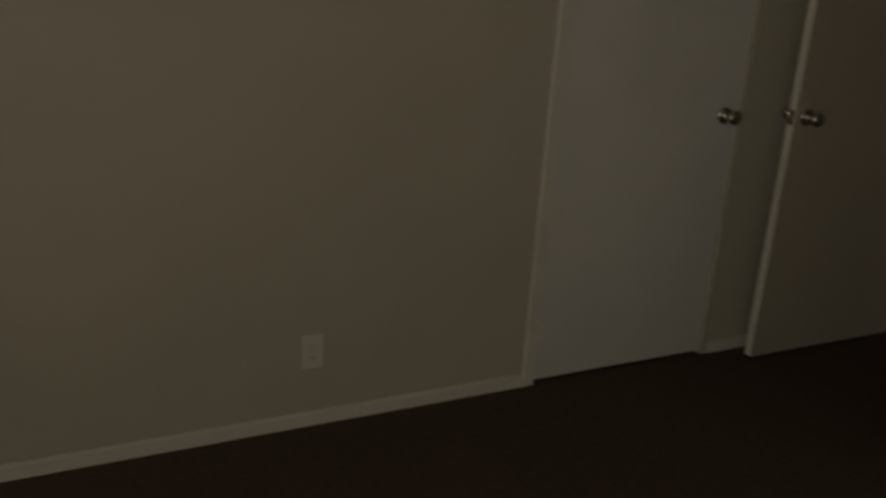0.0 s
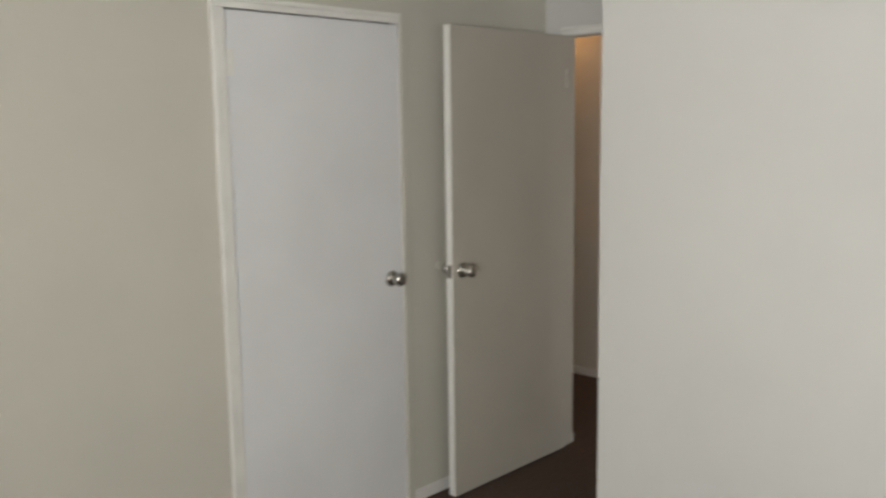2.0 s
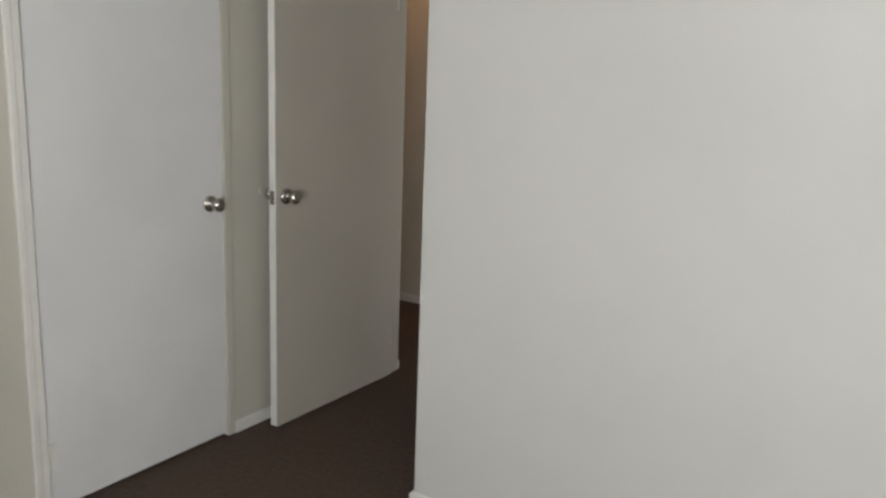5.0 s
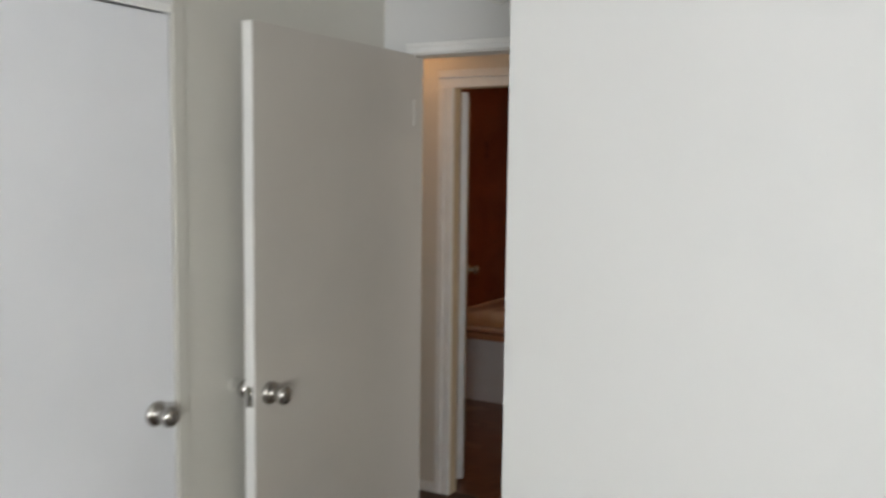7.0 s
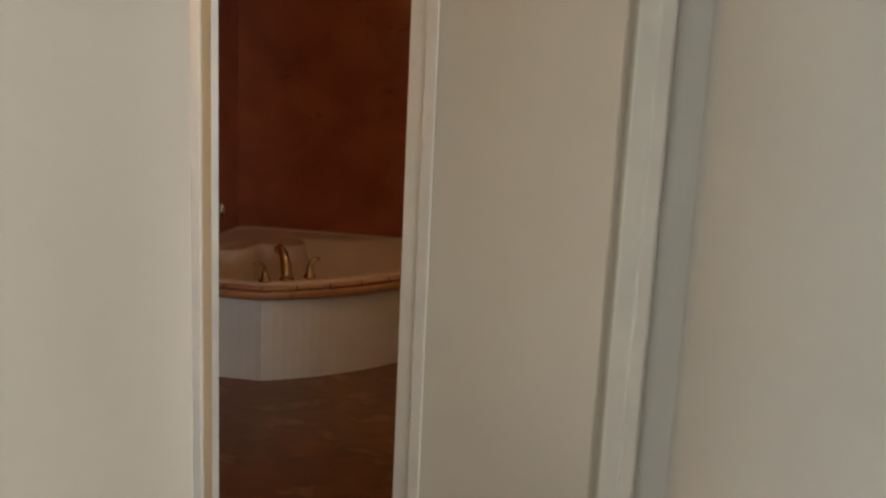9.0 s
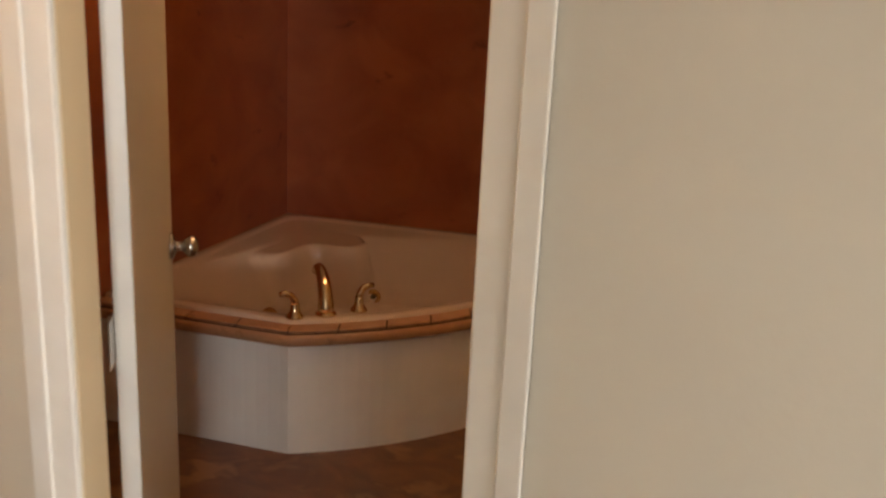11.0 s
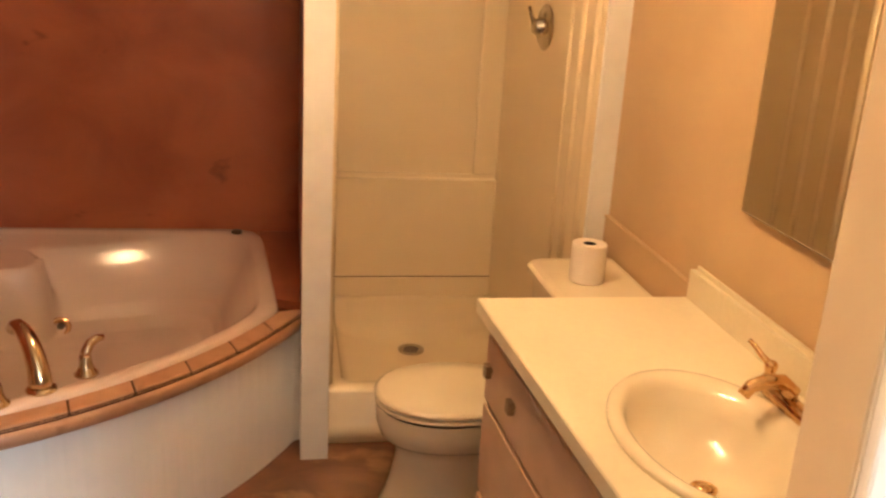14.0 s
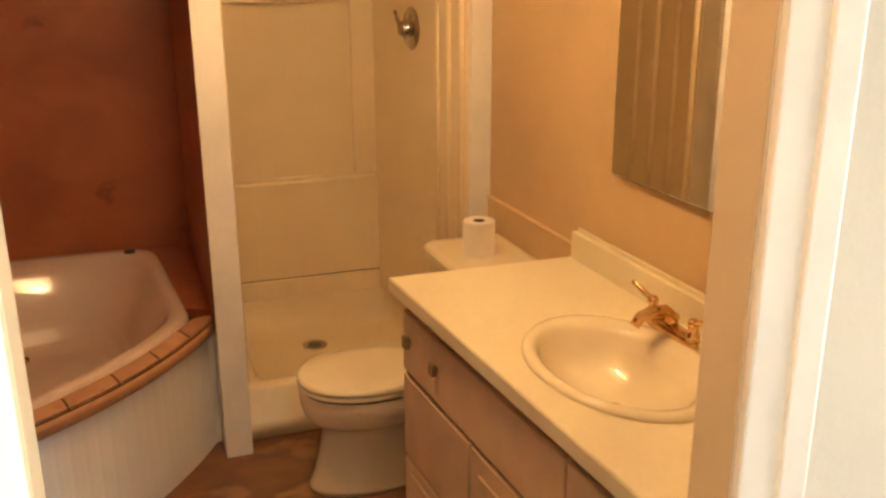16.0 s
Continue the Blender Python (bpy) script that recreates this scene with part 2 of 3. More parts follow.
# Unseen end wall; its opening is added to hold the hall fill.
wall("wall_hall_east", HALL, "unseen end wall of the hall, opened for the added fill", (HALL_X1, HALL_X1 + 0.1, BY0, -1.0, 0, CEIL), (HALL_X1, HALL_X1 + 0.1, -1.0, -0.04, 2.1, CEIL), (HALL_X1, HALL_X1 + 0.1, -0.04, DY1, 0, CEIL))
wall("wall_hall", HALL, "cream hall wall with the bathroom doorway", (HALL_X0, BATH_D0, DY0, DY1, 0, CEIL), (BATH_D0, BATH_D1, DY0, DY1, DOOR_H, CEIL), (BATH_D1, HALL_X1, DY0, DY1, 0, CEIL))
wall("wall_tub_side", RED, "brick-red marbled bathroom wall beside the tub", (BATH_X0 - 0.1, BATH_X0, DY1, BATH_Y1, 0, CEIL))
wall("wall_tub_back", RED, "brick-red marbled bathroom wall behind the tub", (BATH_X0 - 0.1, BATH_X1 + 0.1, BATH_Y1, BATH_Y1 + 0.1, 0, CEIL))
wall("wall_vanity", BATHPAINT, "peach painted bathroom wall behind the vanity", (BATH_X1, BATH_X1 + 0.1, DY1, BATH_Y1, 0, CEIL))
wall("wall_partition", RED, "brick-red partition between tub and shower", (POST_X0, POST_X1, POST_Y + 0.02, BATH_Y1, 0, CEIL))


def trim(name, label, *parts, bevel=0.004, mat=None):
    return setting(name, boxes(*parts, bevel=bevel), mat or TRIM, label, "trim")


trim("trim_partition", "cream painted end board of the partition", (POST_X0 - 0.003, POST_X1 + 0.003, POST_Y, POST_Y + 0.02, 0, CEIL))
trim("trim_partition_shower", "cream painted strip on the partition beside the shower", (POST_X1, POST_X1 + 0.003, POST_Y + 0.02, 2.47, 0, CEIL), bevel=0.001)
trim("trim_partition_tub", "cream painted strip on the partition beside the tub apron", (POST_X0 - 0.003, POST_X0, POST_Y + 0.02, 2.47, 0, 0.45), bevel=0.001)
trim("trim_shower", "cream painted corner board beside the shower", (1.302, BATH_X1, 2.45, 2.47, 0, CEIL))
trim("trim_wainscot", "thin painted ledge board behind the toilet", (BATH_X1 - 0.014, BATH_X1, 1.74, 2.45, 0, 0.865), (BATH_X1 - 0.018, BATH_X1, 1.74, 2.45, 0.865, 0.874), bevel=0.002, mat=BATHPAINT)


def casing(name, label, axis, plane, out, a0, a1, wide_l, wide_r, wide_top, top, thick=0.016):
    """A door casing: two uprights and a head, each with a raised outer band. axis: the way along the wall."""
    def b(u0, u1, z0, z1, t):
        p0, p1 = sorted((plane, plane + out * t))
        return (u0, u1, p0, p1, z0, z1) if axis == "x" else (p0, p1, u0, u1, z0, z1)
    rows = []
    if wide_l:
        rows += [b(a0 - wide_l, a0, 0, top, thick * 0.7), b(a0 - wide_l, a0 - wide_l * 0.55, 0, top, thick)]
    if wide_r:
        rows += [b(a1, a1 + wide_r, 0, top, thick * 0.7), b(a1 + wide_r * 0.55, a1 + wide_r, 0, top, thick)]
    rows += [b(a0 - wide_l, a1 + wide_r, top, top + wide_top, thick * 0.7), b(a0 - wide_l, a1 + wide_r, top + wide_top * 0.55, top + wide_top, thick)]
    return trim(name, label, *rows, bevel=0.0035)


casing("trim_closet", "white painted closet door casing", "y", AX, 1, CLO_Y0, CLO_Y1, 0.052, 0.0, 0.04, DOOR_H - 0.006)
trim("trim_closet_side", "thin closet casing painted over with the wall", (AX, AX + 0.011, CLO_Y1, CLO_Y1 + 0.038, 0.0, DOOR_H + 0.034), bevel=0.003, mat=PAINT)
casing("trim_bedroom", "white painted bedroom door casing", "x", BY0, -1, BD_X0, BD_X1, 0.0, 0.055, 0.036, DOOR_H)
casing("trim_bathroom", "white painted bathroom door casing with a moulded edge", "x", DY0, -1, BATH_D0, BATH_D1, 0.082, 0.082, 0.085, DOOR_H, 0.016)
trim("jamb_closet", "white painted closet jamb", (AX - 0.1, AX - 0.001, CLO_Y0 - 0.014, CLO_Y0 - 0.002, 0, DOOR_H), (AX - 0.1, AX - 0.001, CLO_Y1 + 0.002, CLO_Y1 + 0.014, 0, DOOR_H), (AX - 0.1, AX - 0.001, CLO_Y0 - 0.014, CLO_Y1 + 0.014, DOOR_H, DOOR_H + 0.012), bevel=0.001)
# Side jambs take the darker door ivory, which puts the passage's shade into them.
for side, x, d in (("left", BD_X0, 1), ("right", BD_X1, -1)):
    u0, u1 = sorted((x - d * 0.001, x + d * 0.004))
    v0, v1 = sorted((x + d * 0.004, x + d * 0.014))
    trim("jamb_bedroom_" + side, "bedroom door jamb, ivory with its shade put in", (u0, u1, BY0 + 0.002, BY1 - 0.002, 0, DOOR_H), bevel=0.001, mat=BEIGE)
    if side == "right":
        trim("door_stop_" + side, "door stop strip in the same shaded ivory", (v0, v1, BY0 + 0.045, BY0 + 0.075, 0, DOOR_H - 0.004), bevel=0.002, mat=BEIGE)
trim("jamb_bedroom_head", "white painted head of the bedroom door frame", (BD_X0, BD_X1, BY0 + 0.002, BY1 - 0.002, DOOR_H - 0.004, DOOR_H + 0.001), bevel=0.001)
# The tan tone here carries warm lamplight in its colour.
trim("jamb_bathroom", "bathroom door jamb in warm-lit tan", (BATH_D0 - 0.001, BATH_D0 + 0.003, DY0 + 0.002, DY1, 0, DOOR_H), (BATH_D1 - 0.003, BATH_D1 + 0.001, DY0 + 0.002, DY1, 0, DOOR_H), (BATH_D0, BATH_D1, DY0 + 0.002, DY1, DOOR_H - 0.003, DOOR_H + 0.001), bevel=0.001, mat=TAN)


def baseboard(*parts):
    bm = bmesh.new()
    for x0, x1, y0, y1 in parts:
        box(bm, x0, x1, y0, y1, 0, 0.052)
    top = [ed for ed in bm.edges if all(v.co.z > 0.05 for v in ed.verts)]
    bmesh.ops.bevel(bm, geom=top, offset=0.008, segments=3, affect="EDGES")
    return setting("baseboard", bm, TRIM, "low white painted baseboard", "baseboard")


baseboard((AX, AX + 0.013, BED_Y0, CLO_Y0 - 0.052), (AX, AX + 0.013, CLO_Y1 + 0.038, BY0))
baseboard((CX - 0.013, BED_X1, CY - 0.013, CY), (CX - 0.013, CX, CY, BY0 - 0.016))
baseboard((HALL_X0, BATH_D0 - 0.082, DY0 - 0.013, DY0), (BATH_D1 + 0.082, HALL_X1, DY0 - 0.013, DY0))
baseboard((HALL_X0, BD_X0, BY1, BY1 + 0.013), (BD_X1, HALL_X1, BY1, BY1 + 0.013))

# ---- doors ----
KNOB = [(0.033, 0), (0.033, 0.004), (0.03, 0.009), (0.02, 0.013), (0.0125, 0.016), (0.0115, 0.03), (0.018, 0.035), (0.0265, 0.044), (0.028, 0.052), (0.025, 0.06), (0.017, 0.066), (0.006, 0.068)]


def knob(parent, m):
    return part("knob", lathe(KNOB, m, 28), CHROME, parent, "brushed nickel round door knob", True)


def hinge(parent, m, mat=None):
    """A butt hinge: a leaf and a knuckle with three joints, along z."""
    bm = boxes((-0.001, 0.03, -0.004, 0.0, -0.044, 0.044))
    for z in (-0.03, 0.0, 0.03):
        bmesh.ops.create_cone(bm, cap_ends=True, segments=12, radius1=0.006, radius2=0.006, depth=0.028, matrix=Matrix.Translation((0, 0.004, z)))
    bmesh.ops.transform(bm, matrix=m, verts=bm.verts)
    return part("hinge", bm, mat or TRIM, parent, "painted-over butt hinge")


W = CLO_Y1 - CLO_Y0
closet = thing("closet_door", "closed white flush closet door with nickel knob", "door", (AX, CLO_Y0, 0), kind="structure")
part("slab", boxes((-0.035, -0.001, 0.003, W - 0.003, 0.014, DOOR_H - 0.01), bevel=0.002), WHITE, closet)
knob(closet, pose(-0.001, W - 0.066, 1.0, 0, 90, 0))
for z in (1.845, 0.215):
    hinge(closet, pose(0.003, 0.002, z, 0, 0, 90))

bed_door = thing("bedroom_door", "open ivory flush bedroom door folded back against the wall", "door", (0.452, BY0 - 0.008, 0), kind="structure")
bed_door.rotation_euler = (0, 0, radians(-0.4))
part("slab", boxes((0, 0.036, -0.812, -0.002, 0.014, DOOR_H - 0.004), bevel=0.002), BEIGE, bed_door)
part("edge_strip", boxes((0.001, 0.035, -0.8135, -0.8118, 0.016, DOOR_H - 0.006)), TRIM, bed_door, "door edge strip, whiter than the slab")
knob(bed_door, pose(0.036, -0.752, 1.01, 0, 90, 0))
knob(bed_door, pose(0.0, -0.752, 1.01, 0, -90, 0))
part("latch_plate", boxes((0.006, 0.03, -0.8155, -0.8134, 0.98, 1.037), bevel=0.0004), CHROME, bed_door, "steel latch plate")
part("latch_bolt", boxes((0.012, 0.024, -0.822, -0.815, 0.998, 1.018), bevel=0.002), CHROME, bed_door, "steel latch bolt")
for z in (1.83, 0.22):
    hinge(bed_door, pose(0.036, -0.002, z, 0, 0, 180), BEIGE)

bath_door = thing("bathroom_door", "open flush bathroom door with nickel knob", "door", (-0.047, 0.215, 0), kind="structure")
bath_door.rotation_euler = (0, 0, radians(117.4))
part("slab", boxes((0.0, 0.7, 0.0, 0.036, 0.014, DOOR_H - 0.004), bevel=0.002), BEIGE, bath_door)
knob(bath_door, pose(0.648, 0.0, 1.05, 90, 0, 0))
# White strip puts the missing hall light on the hinge edge into colour.
part("edge_strip", boxes((-0.0015, 0.0002, 0.001, 0.035, 0.016, DOOR_H - 0.006)), TRIM, bath_door, "door edge strip, whiter than the slab")
part("latch_plate", boxes((0.6995, 0.7012, 0.006, 0.03, 0.98, 1.037)), CHROME, bath_door, "steel latch plate")
for z in (1.83, 1.05, 0.22):
    part("hinge", boxes((-0.05, 0.03, 0.0362, 0.039, z - 0.044, z + 0.044), (-0.006, 0.004, 0.036, 0.046, z - 0.044, z + 0.044), bevel=0.001), CHROME, bath_door, "nickel butt hinge")

# ---- small things on the bedroom walls ----
outlet = thing("wall_outlet", "white duplex wall outlet above the baseboard", "outlet", (AX, -3.83, 0.265))
part("plate", boxes((0, 0.005, -0.036, 0.036, -0.058, 0.058), bevel=0.002), PLASTIC, outlet)
for z in (-0.02, 0.02):
    sock = part("socket", boxes((0.004, 0.007, -0.015, 0.015, z - 0.014, z + 0.014), bevel=0.002), PLASTIC, outlet)
    for y in (-0.006, 0.006):
        part("slot", boxes((0.0065, 0.0073, y - 0.001, y + 0.001, z - 0.004, z + 0.006)), DARK, sock, "dark blade slot")
part("screw", lathe([(0.003, 0), (0.003, 0.001), (0.001, 0.0015)], pose(0.005, 0, 0, 0, 90, 0), 10), CHROME, outlet, "small steel screw")

bumper = thing("wall_bumper", "round cream-painted wall bumper behind the bedroom door", "door stop", (AX, -1.925, 1.02))
part("disc", lathe([(0.018, 0), (0.018, 0.003), (0.015, 0.006), (0.009, 0.005), (0.004, 0.0045)], pose(0, 0, 0, 0, 90, 0), 24), PAINT, bumper, smooth=True)

alarm = thing("smoke_alarm", "round white smoke alarm on the wall over the doorway", "smoke alarm", (0.80, BY0, 2.235))
part("base", lathe([(0.062, 0), (0.062, 0.012), (0.055, 0.016)], pose(0, 0, 0, 90, 0, 0), 32), PLASTIC, alarm, smooth=True)
part("cover", lathe([(0.054, 0.016), (0.054, 0.024), (0.048, 0.034), (0.03, 0.039), (0.004, 0.04)], pose(0, 0, 0, 90, 0, 0), 32), PLASTIC, alarm, smooth=True)

# ---- bathtub ----
TX0, TX1, TY1 = BATH_X0, POST_X0, BATH_Y1
BEND, END = Vector((-0.465, 1.70)), Vector((TX1, 2.47))
TILE_Z, BULGE = 0.502, 0.09


def tub_front(inset=0.0, step=0.02):
    """The front of the tub in plan, from the side wall round the bend to the partition."""
    n0, n1 = max(2, round((BEND.x - TX0) / step)), max(4, round((END - BEND).length / step))
    pts = [Vector((TX0 + (BEND.x - TX0) * k / n0, BEND.y)) for k in range(n0)]
    side = (END - BEND).normalized()
    out = Vector((side.y, -side.x))
    for k in range(n1 + 1):
        u = k / n1
        pts.append(BEND.lerp(END, u) + out * BULGE * 4 * u * (1 - u))
    if inset:
        moved = []
        for k, p in enumerate(pts):
            d = (pts[min(k + 1, len(pts) - 1)] - pts[max(k - 1, 0)]).normalized()
            moved.append(p + Vector((-d.y, d.x)) * inset)
        moved[0].x, moved[-1].x = TX0, TX1
        pts = moved
    return pts


def along(pts, s):
    """The place and the way at a length s along a line of points."""
    for a, b in zip(pts, pts[1:]):
        d = (b - a).length
        if s <= d:
            return a.lerp(b, s / d), (b - a).normalized()
        s -= d
    return pts[-1], (pts[-1] - pts[-2]).normalized()


def length_of(pts):
    return sum((b - a).length for a, b in zip(pts, pts[1:]))


def strip(rows, step=0.05, groove=0.0):
    """A bar along the front with the section given by rows of inset and height."""
    rings = []
    for inset, z in (*rows, rows[0]):
        pts = tub_front(inset, step)
        if groove and inset == rows[0][0]:
            other = tub_front(inset + groove, step)
            pts = [o if k % 4 == 0 else p for k, (p, o) in enumerate(zip(pts, other))]
        rings.append([(*p, z) for p in pts])
    return loft(rings, closed=False, cap=False)


tub = thing("corner_bathtub", "white acrylic corner whirlpool tub with tiled edge", "bathtub", (-0.5, 2.6, 0))
BACK = Matrix.Translation((0.5, -2.6, 0))


def tub_part(name, bm, mat, label="", smooth=False, parent=None):
    bmesh.ops.transform(bm, matrix=BACK, verts=bm.verts)
    return part(name, bm, mat, parent or tub, label, smooth)


tub_part("apron", strip([(0.022, 0.0), (0.022, TILE_Z - 0.062), (0.05, TILE_Z - 0.062), (0.05, 0.0)], 0.0125, 0.0006), APRON, "white beaded apron panel")
tub_part("edge_trim", strip([(0.004, TILE_Z - 0.062), (-0.004, TILE_Z - 0.056), (-0.006, TILE_Z - 0.03), (-0.002, TILE_Z - 0.018), (0.03, TILE_Z - 0.018), (0.03, TILE_Z - 0.062)]), TILE, "terracotta edge trim under the tiles", True)
tub_part("grout", strip([(0.006, TILE_Z - 0.02), (0.004, TILE_Z - 0.006), (0.1, TILE_Z - 0.004), (0.1, TILE_Z - 0.02)]), GROUT, "dark grout bed")

RING_N = 216
SHELF_0, SHELF_1 = 0.09, 0.165   # ledge along the partition, at its front and back


def softened(ring, rounds):
    for _ in range(rounds):
        ring = [(ring[k - 1] + ring[k] * 2 + ring[(k + 1) % len(ring)]) / 4 for k in range(len(ring))]
    return ring


def tub_ring():
    pts = tub_front(0.078, 0.04)
    ring = [Vector((TX0, TY1 + (pts[0].y - TY1) * k / 30)) for k in range(30)] + pts
    ring += [Vector((TX1, pts[-1].y + (TY1 - pts[-1].y) * k / 20)) for k in range(1, 20)] + [Vector((TX1 + (TX0 - TX1) * k / 30, TY1)) for k in range(0, 30)]
    for p in ring:
        p.x = min(p.x, TX1 - SHELF_0 - (SHELF_1 - SHELF_0) * (p.y - 2.6) / (TY1 - 2.6))
    ring.append(ring[0].copy())
    total = length_of(ring)
    even = [along(ring, total * k / RING_N)[0] for k in range(RING_N)]
    return [q if p.x > -0.2 and p.y > 2.85 else p for p, q in zip(even, softened(even, 24))]


def smooth_step(a, b, x):
    u = min(1.0, max(0.0, (x - a) / (b - a)))
    return u * u * (3 - 2 * u)


MID, CORNER = Vector((-0.50, 2.62)), Vector((TX0, TY1))
RIM_Z = TILE_Z + 0.014
outer = tub_ring()
inner = softened([MID + (p - MID) * 0.925 for p in softened(outer, 4)], 20)
rings = [[(*p, TILE_Z - 0.03) for p in outer], [(*p, RIM_Z - 0.006) for p in outer], [(*(p + (MID - p).normalized() * 0.008), RIM_Z) for p in outer]]
rings.append([(*(p + (MID - p).normalized() * -0.012), RIM_Z) for p in inner])
PROFILE = [(1.0, 0.006), (0.985, 0.018), (0.95, 0.055), (0.91, 0.103), (0.87, 0.153), (0.835, 0.20), (0.80, 0.25), (0.755, 0.30), (0.69, 0.34), (0.58, 0.358), (0.4, 0.366), (0.2, 0.37)]
steps = []
for (s0, d0), (s1, d1) in zip(PROFILE, PROFILE[1:]):
    steps += [(s0 + (s1 - s0) * k / 7, d0 + (d1 - d0) * k / 7) for k in range(7)]
for s_in, depth in steps + [PROFILE[-1]]:
    ring = []
    for p in softened(inner, int((1 - s_in) * 60)):
        q = MID + (p - MID) * s_in
        z = RIM_Z - depth
        # the two back walls stand away from the rim near the headrest, which leaves tapering arm ledges
        away = 0.13 * smooth_step(0.008, 0.03, depth)
        q = q + Vector((away * (1 - smooth_step(0.45, 1.15, TY1 - q.y)) * (1 - smooth_step(0.3, 0.6, q.x - TX0)), -away * (1 - smooth_step(0.45, 1.15, q.x - TX0)) * (1 - smooth_step(0.3, 0.6, TY1 - q.y))))
        # headrest across the back corner, leaning inwards, with a two-lobed front
        far = (q - CORNER).length
        forth = ((q - CORNER).x - (q - CORNER).y) * 0.7071
        across = ((q - CORNER).x + (q - CORNER).y) * 0.7071
        offset = abs(across + 0.09)
        seat = RIM_Z - 0.014 - 0.05 * max(0.0, forth - 0.18)
        front = 0.60 + 0.10 * math.sin(math.pi * min(0.42, offset) / 0.42) ** 2
        hold = (1 - smooth_step(front - 0.01, front + 0.05, forth)) * (1 - smooth_step(0.30, 0.335, offset))
        z = z + max(0.0, seat - z) * hold
        ring.append((q.x, q.y, z))
    rings.append(ring)
shell = loft(rings, cap=False)
shell.faces.new([v for v in shell.verts][-RING_N:])
tub_part("shell", shell, ACRYLIC, "glossy white acrylic shell, red walls' reflection put into its colour", True)
plan = [(TX1, 2.555), (TX1, TY1), (TX1 - SHELF_1 - 0.01, TY1), (TX1 - SHELF_0 - 0.003, 2.6)]
ledge = loft([[(x, y, TILE_Z - 0.03) for x, y in plan], [(x, y, TILE_Z + 0.003) for x, y in plan]])
tub_part("ledge", ledge, RED, "dark brick-red ledge along the partition")
dial = lathe([(0.024, 0), (0.024, 0.006), (0.02, 0.011), (0.017, 0.014), (0.004, 0.015)], Matrix.Translation((0.045, 3.365, RIM_Z)), 24)
tub_part("air_dial", dial, DARK, "small dark air control button", True)

# tap, handles and jets
SPOT = [(-0.488, 1.815), (-0.396, 1.895), (-0.299, 1.988)]
base = Vector((*SPOT[1], RIM_Z))
inward = Vector((-0.62, 0.78, 0)).normalized()
arch = [(0.0, 0.0, 0.033), (0.003, 0.03, 0.031), (0.012, 0.065, 0.029), (0.03, 0.10, 0.027), (0.055, 0.13, 0.0245), (0.085, 0.148, 0.0225), (0.115, 0.152, 0.0205), (0.143, 0.142, 0.0185), (0.158, 0.128, 0.0165)]
spout = tub_part("spout", tube([base + inward * o + Vector((0, 0, z)) for o, z, _ in arch], [r for _, _, r in arch], 22), CHAMPAGNE, "tall arched champagne metal tub spout", True)
part("flange", lathe([(0.041, 0), (0.041, 0.005), (0.037, 0.010), (0.032, 0.013)], BACK @ Matrix.Translation(base), 24), CHAMPAGNE, spout, smooth=True)
for (x, y), turn in ((SPOT[0], 1), (SPOT[2], -1)):
    b0 = Vector((x, y, RIM_Z))
    side = Vector((0.70, 0.71, 0)) * -turn
    hub = part("handle", lathe([(0.034, 0), (0.034, 0.005), (0.026, 0.014), (0.019, 0.03), (0.0175, 0.05), (0.015, 0.06), (0.002, 0.062)], BACK @ Matrix.Translation(b0), 20), CHAMPAGNE, tub, "champagne metal tub handle with curved lever", True)
    arm = tube([b0 + Vector((0, 0, 0.045)), b0 + side * 0.004 + Vector((0, 0, 0.07)), b0 + side * 0.018 + Vector((0, 0, 0.09)), b0 + side * 0.04 + Vector((0, 0, 0.098)), b0 + side * 0.06 + Vector((0, 0, 0.096))], [0.0165, 0.015, 0.0135, 0.012, 0.0095], 14)
    tub_part("lever", arm, CHAMPAGNE, "curved champagne metal lever", True, hub)


def wall_point(way, z):
    """Where the basin wall stands in a direction from the tub's middle, at a height."""
    line = [max(ring, key=lambda v: (Vector(v[:2]) - MID).normalized().dot(way)) for ring in rings[4:]]
    return min(line, key=lambda v: abs(v[2] - z))


for way, aim in ((Vector((-0.29, 0.957)), (0.2, -1, 0.5)), (Vector((-0.995, -0.06)), (0.8, -0.5, 0.5))):
    x, y, z = wall_point(way, 0.205)
    m = BACK @ Matrix.Translation((x, y, z)) @ Vector(aim).to_track_quat("Z", "Y").to_matrix().to_4x4()
    jet = part("jet", lathe([(0.041, -0.012), (0.041, 0.008), (0.035, 0.013), (0.026, 0.010), (0.019, -0.002)], m, 28), BRASS, tub, "bronze whirlpool jet", True)
    part("nozzle", lathe([(0.017, -0.002), (0.012, 0.004), (0.006, 0.005), (0.004, 0.001)], m, 16), DARK, jet, "dark jet nozzle", True)

# ---- vanity ----
VX, VY1, VZ = 0.762, 1.73, 0.842
FX = VX + 0.028
vanity = thing("vanity_cabinet", "pickled wood vanity cabinet with drawer and panel doors", "cabinet", (1.08, 0.9, 0))
VB = Matrix.Translation((-1.08, -0.9, 0))


def slanted(bm, limit):
    """The cabinet's front stands a little askew to the wall: move what lies before limit."""
    for v in bm.verts:
        if v.co.x < limit:
            v.co.x += (VY1 - v.co.y) * 0.06
    return bm


def slanted_top(bm):
    """The same for the countertop, less and less towards the wall, and not at the sink's hole."""
    for v in bm.verts:
        if ((v.co.x - SC.x) / SRX) ** 2 + ((v.co.y - SC.y) / SRY) ** 2 > 0.95:
            v.co.x += (VY1 - v.co.y) * 0.06 * (BATH_X1 - v.co.x) / (BATH_X1 - VX)
    return bm


def shifted(bm, m):
    bmesh.ops.transform(bm, matrix=m, verts=bm.verts)
    return bm


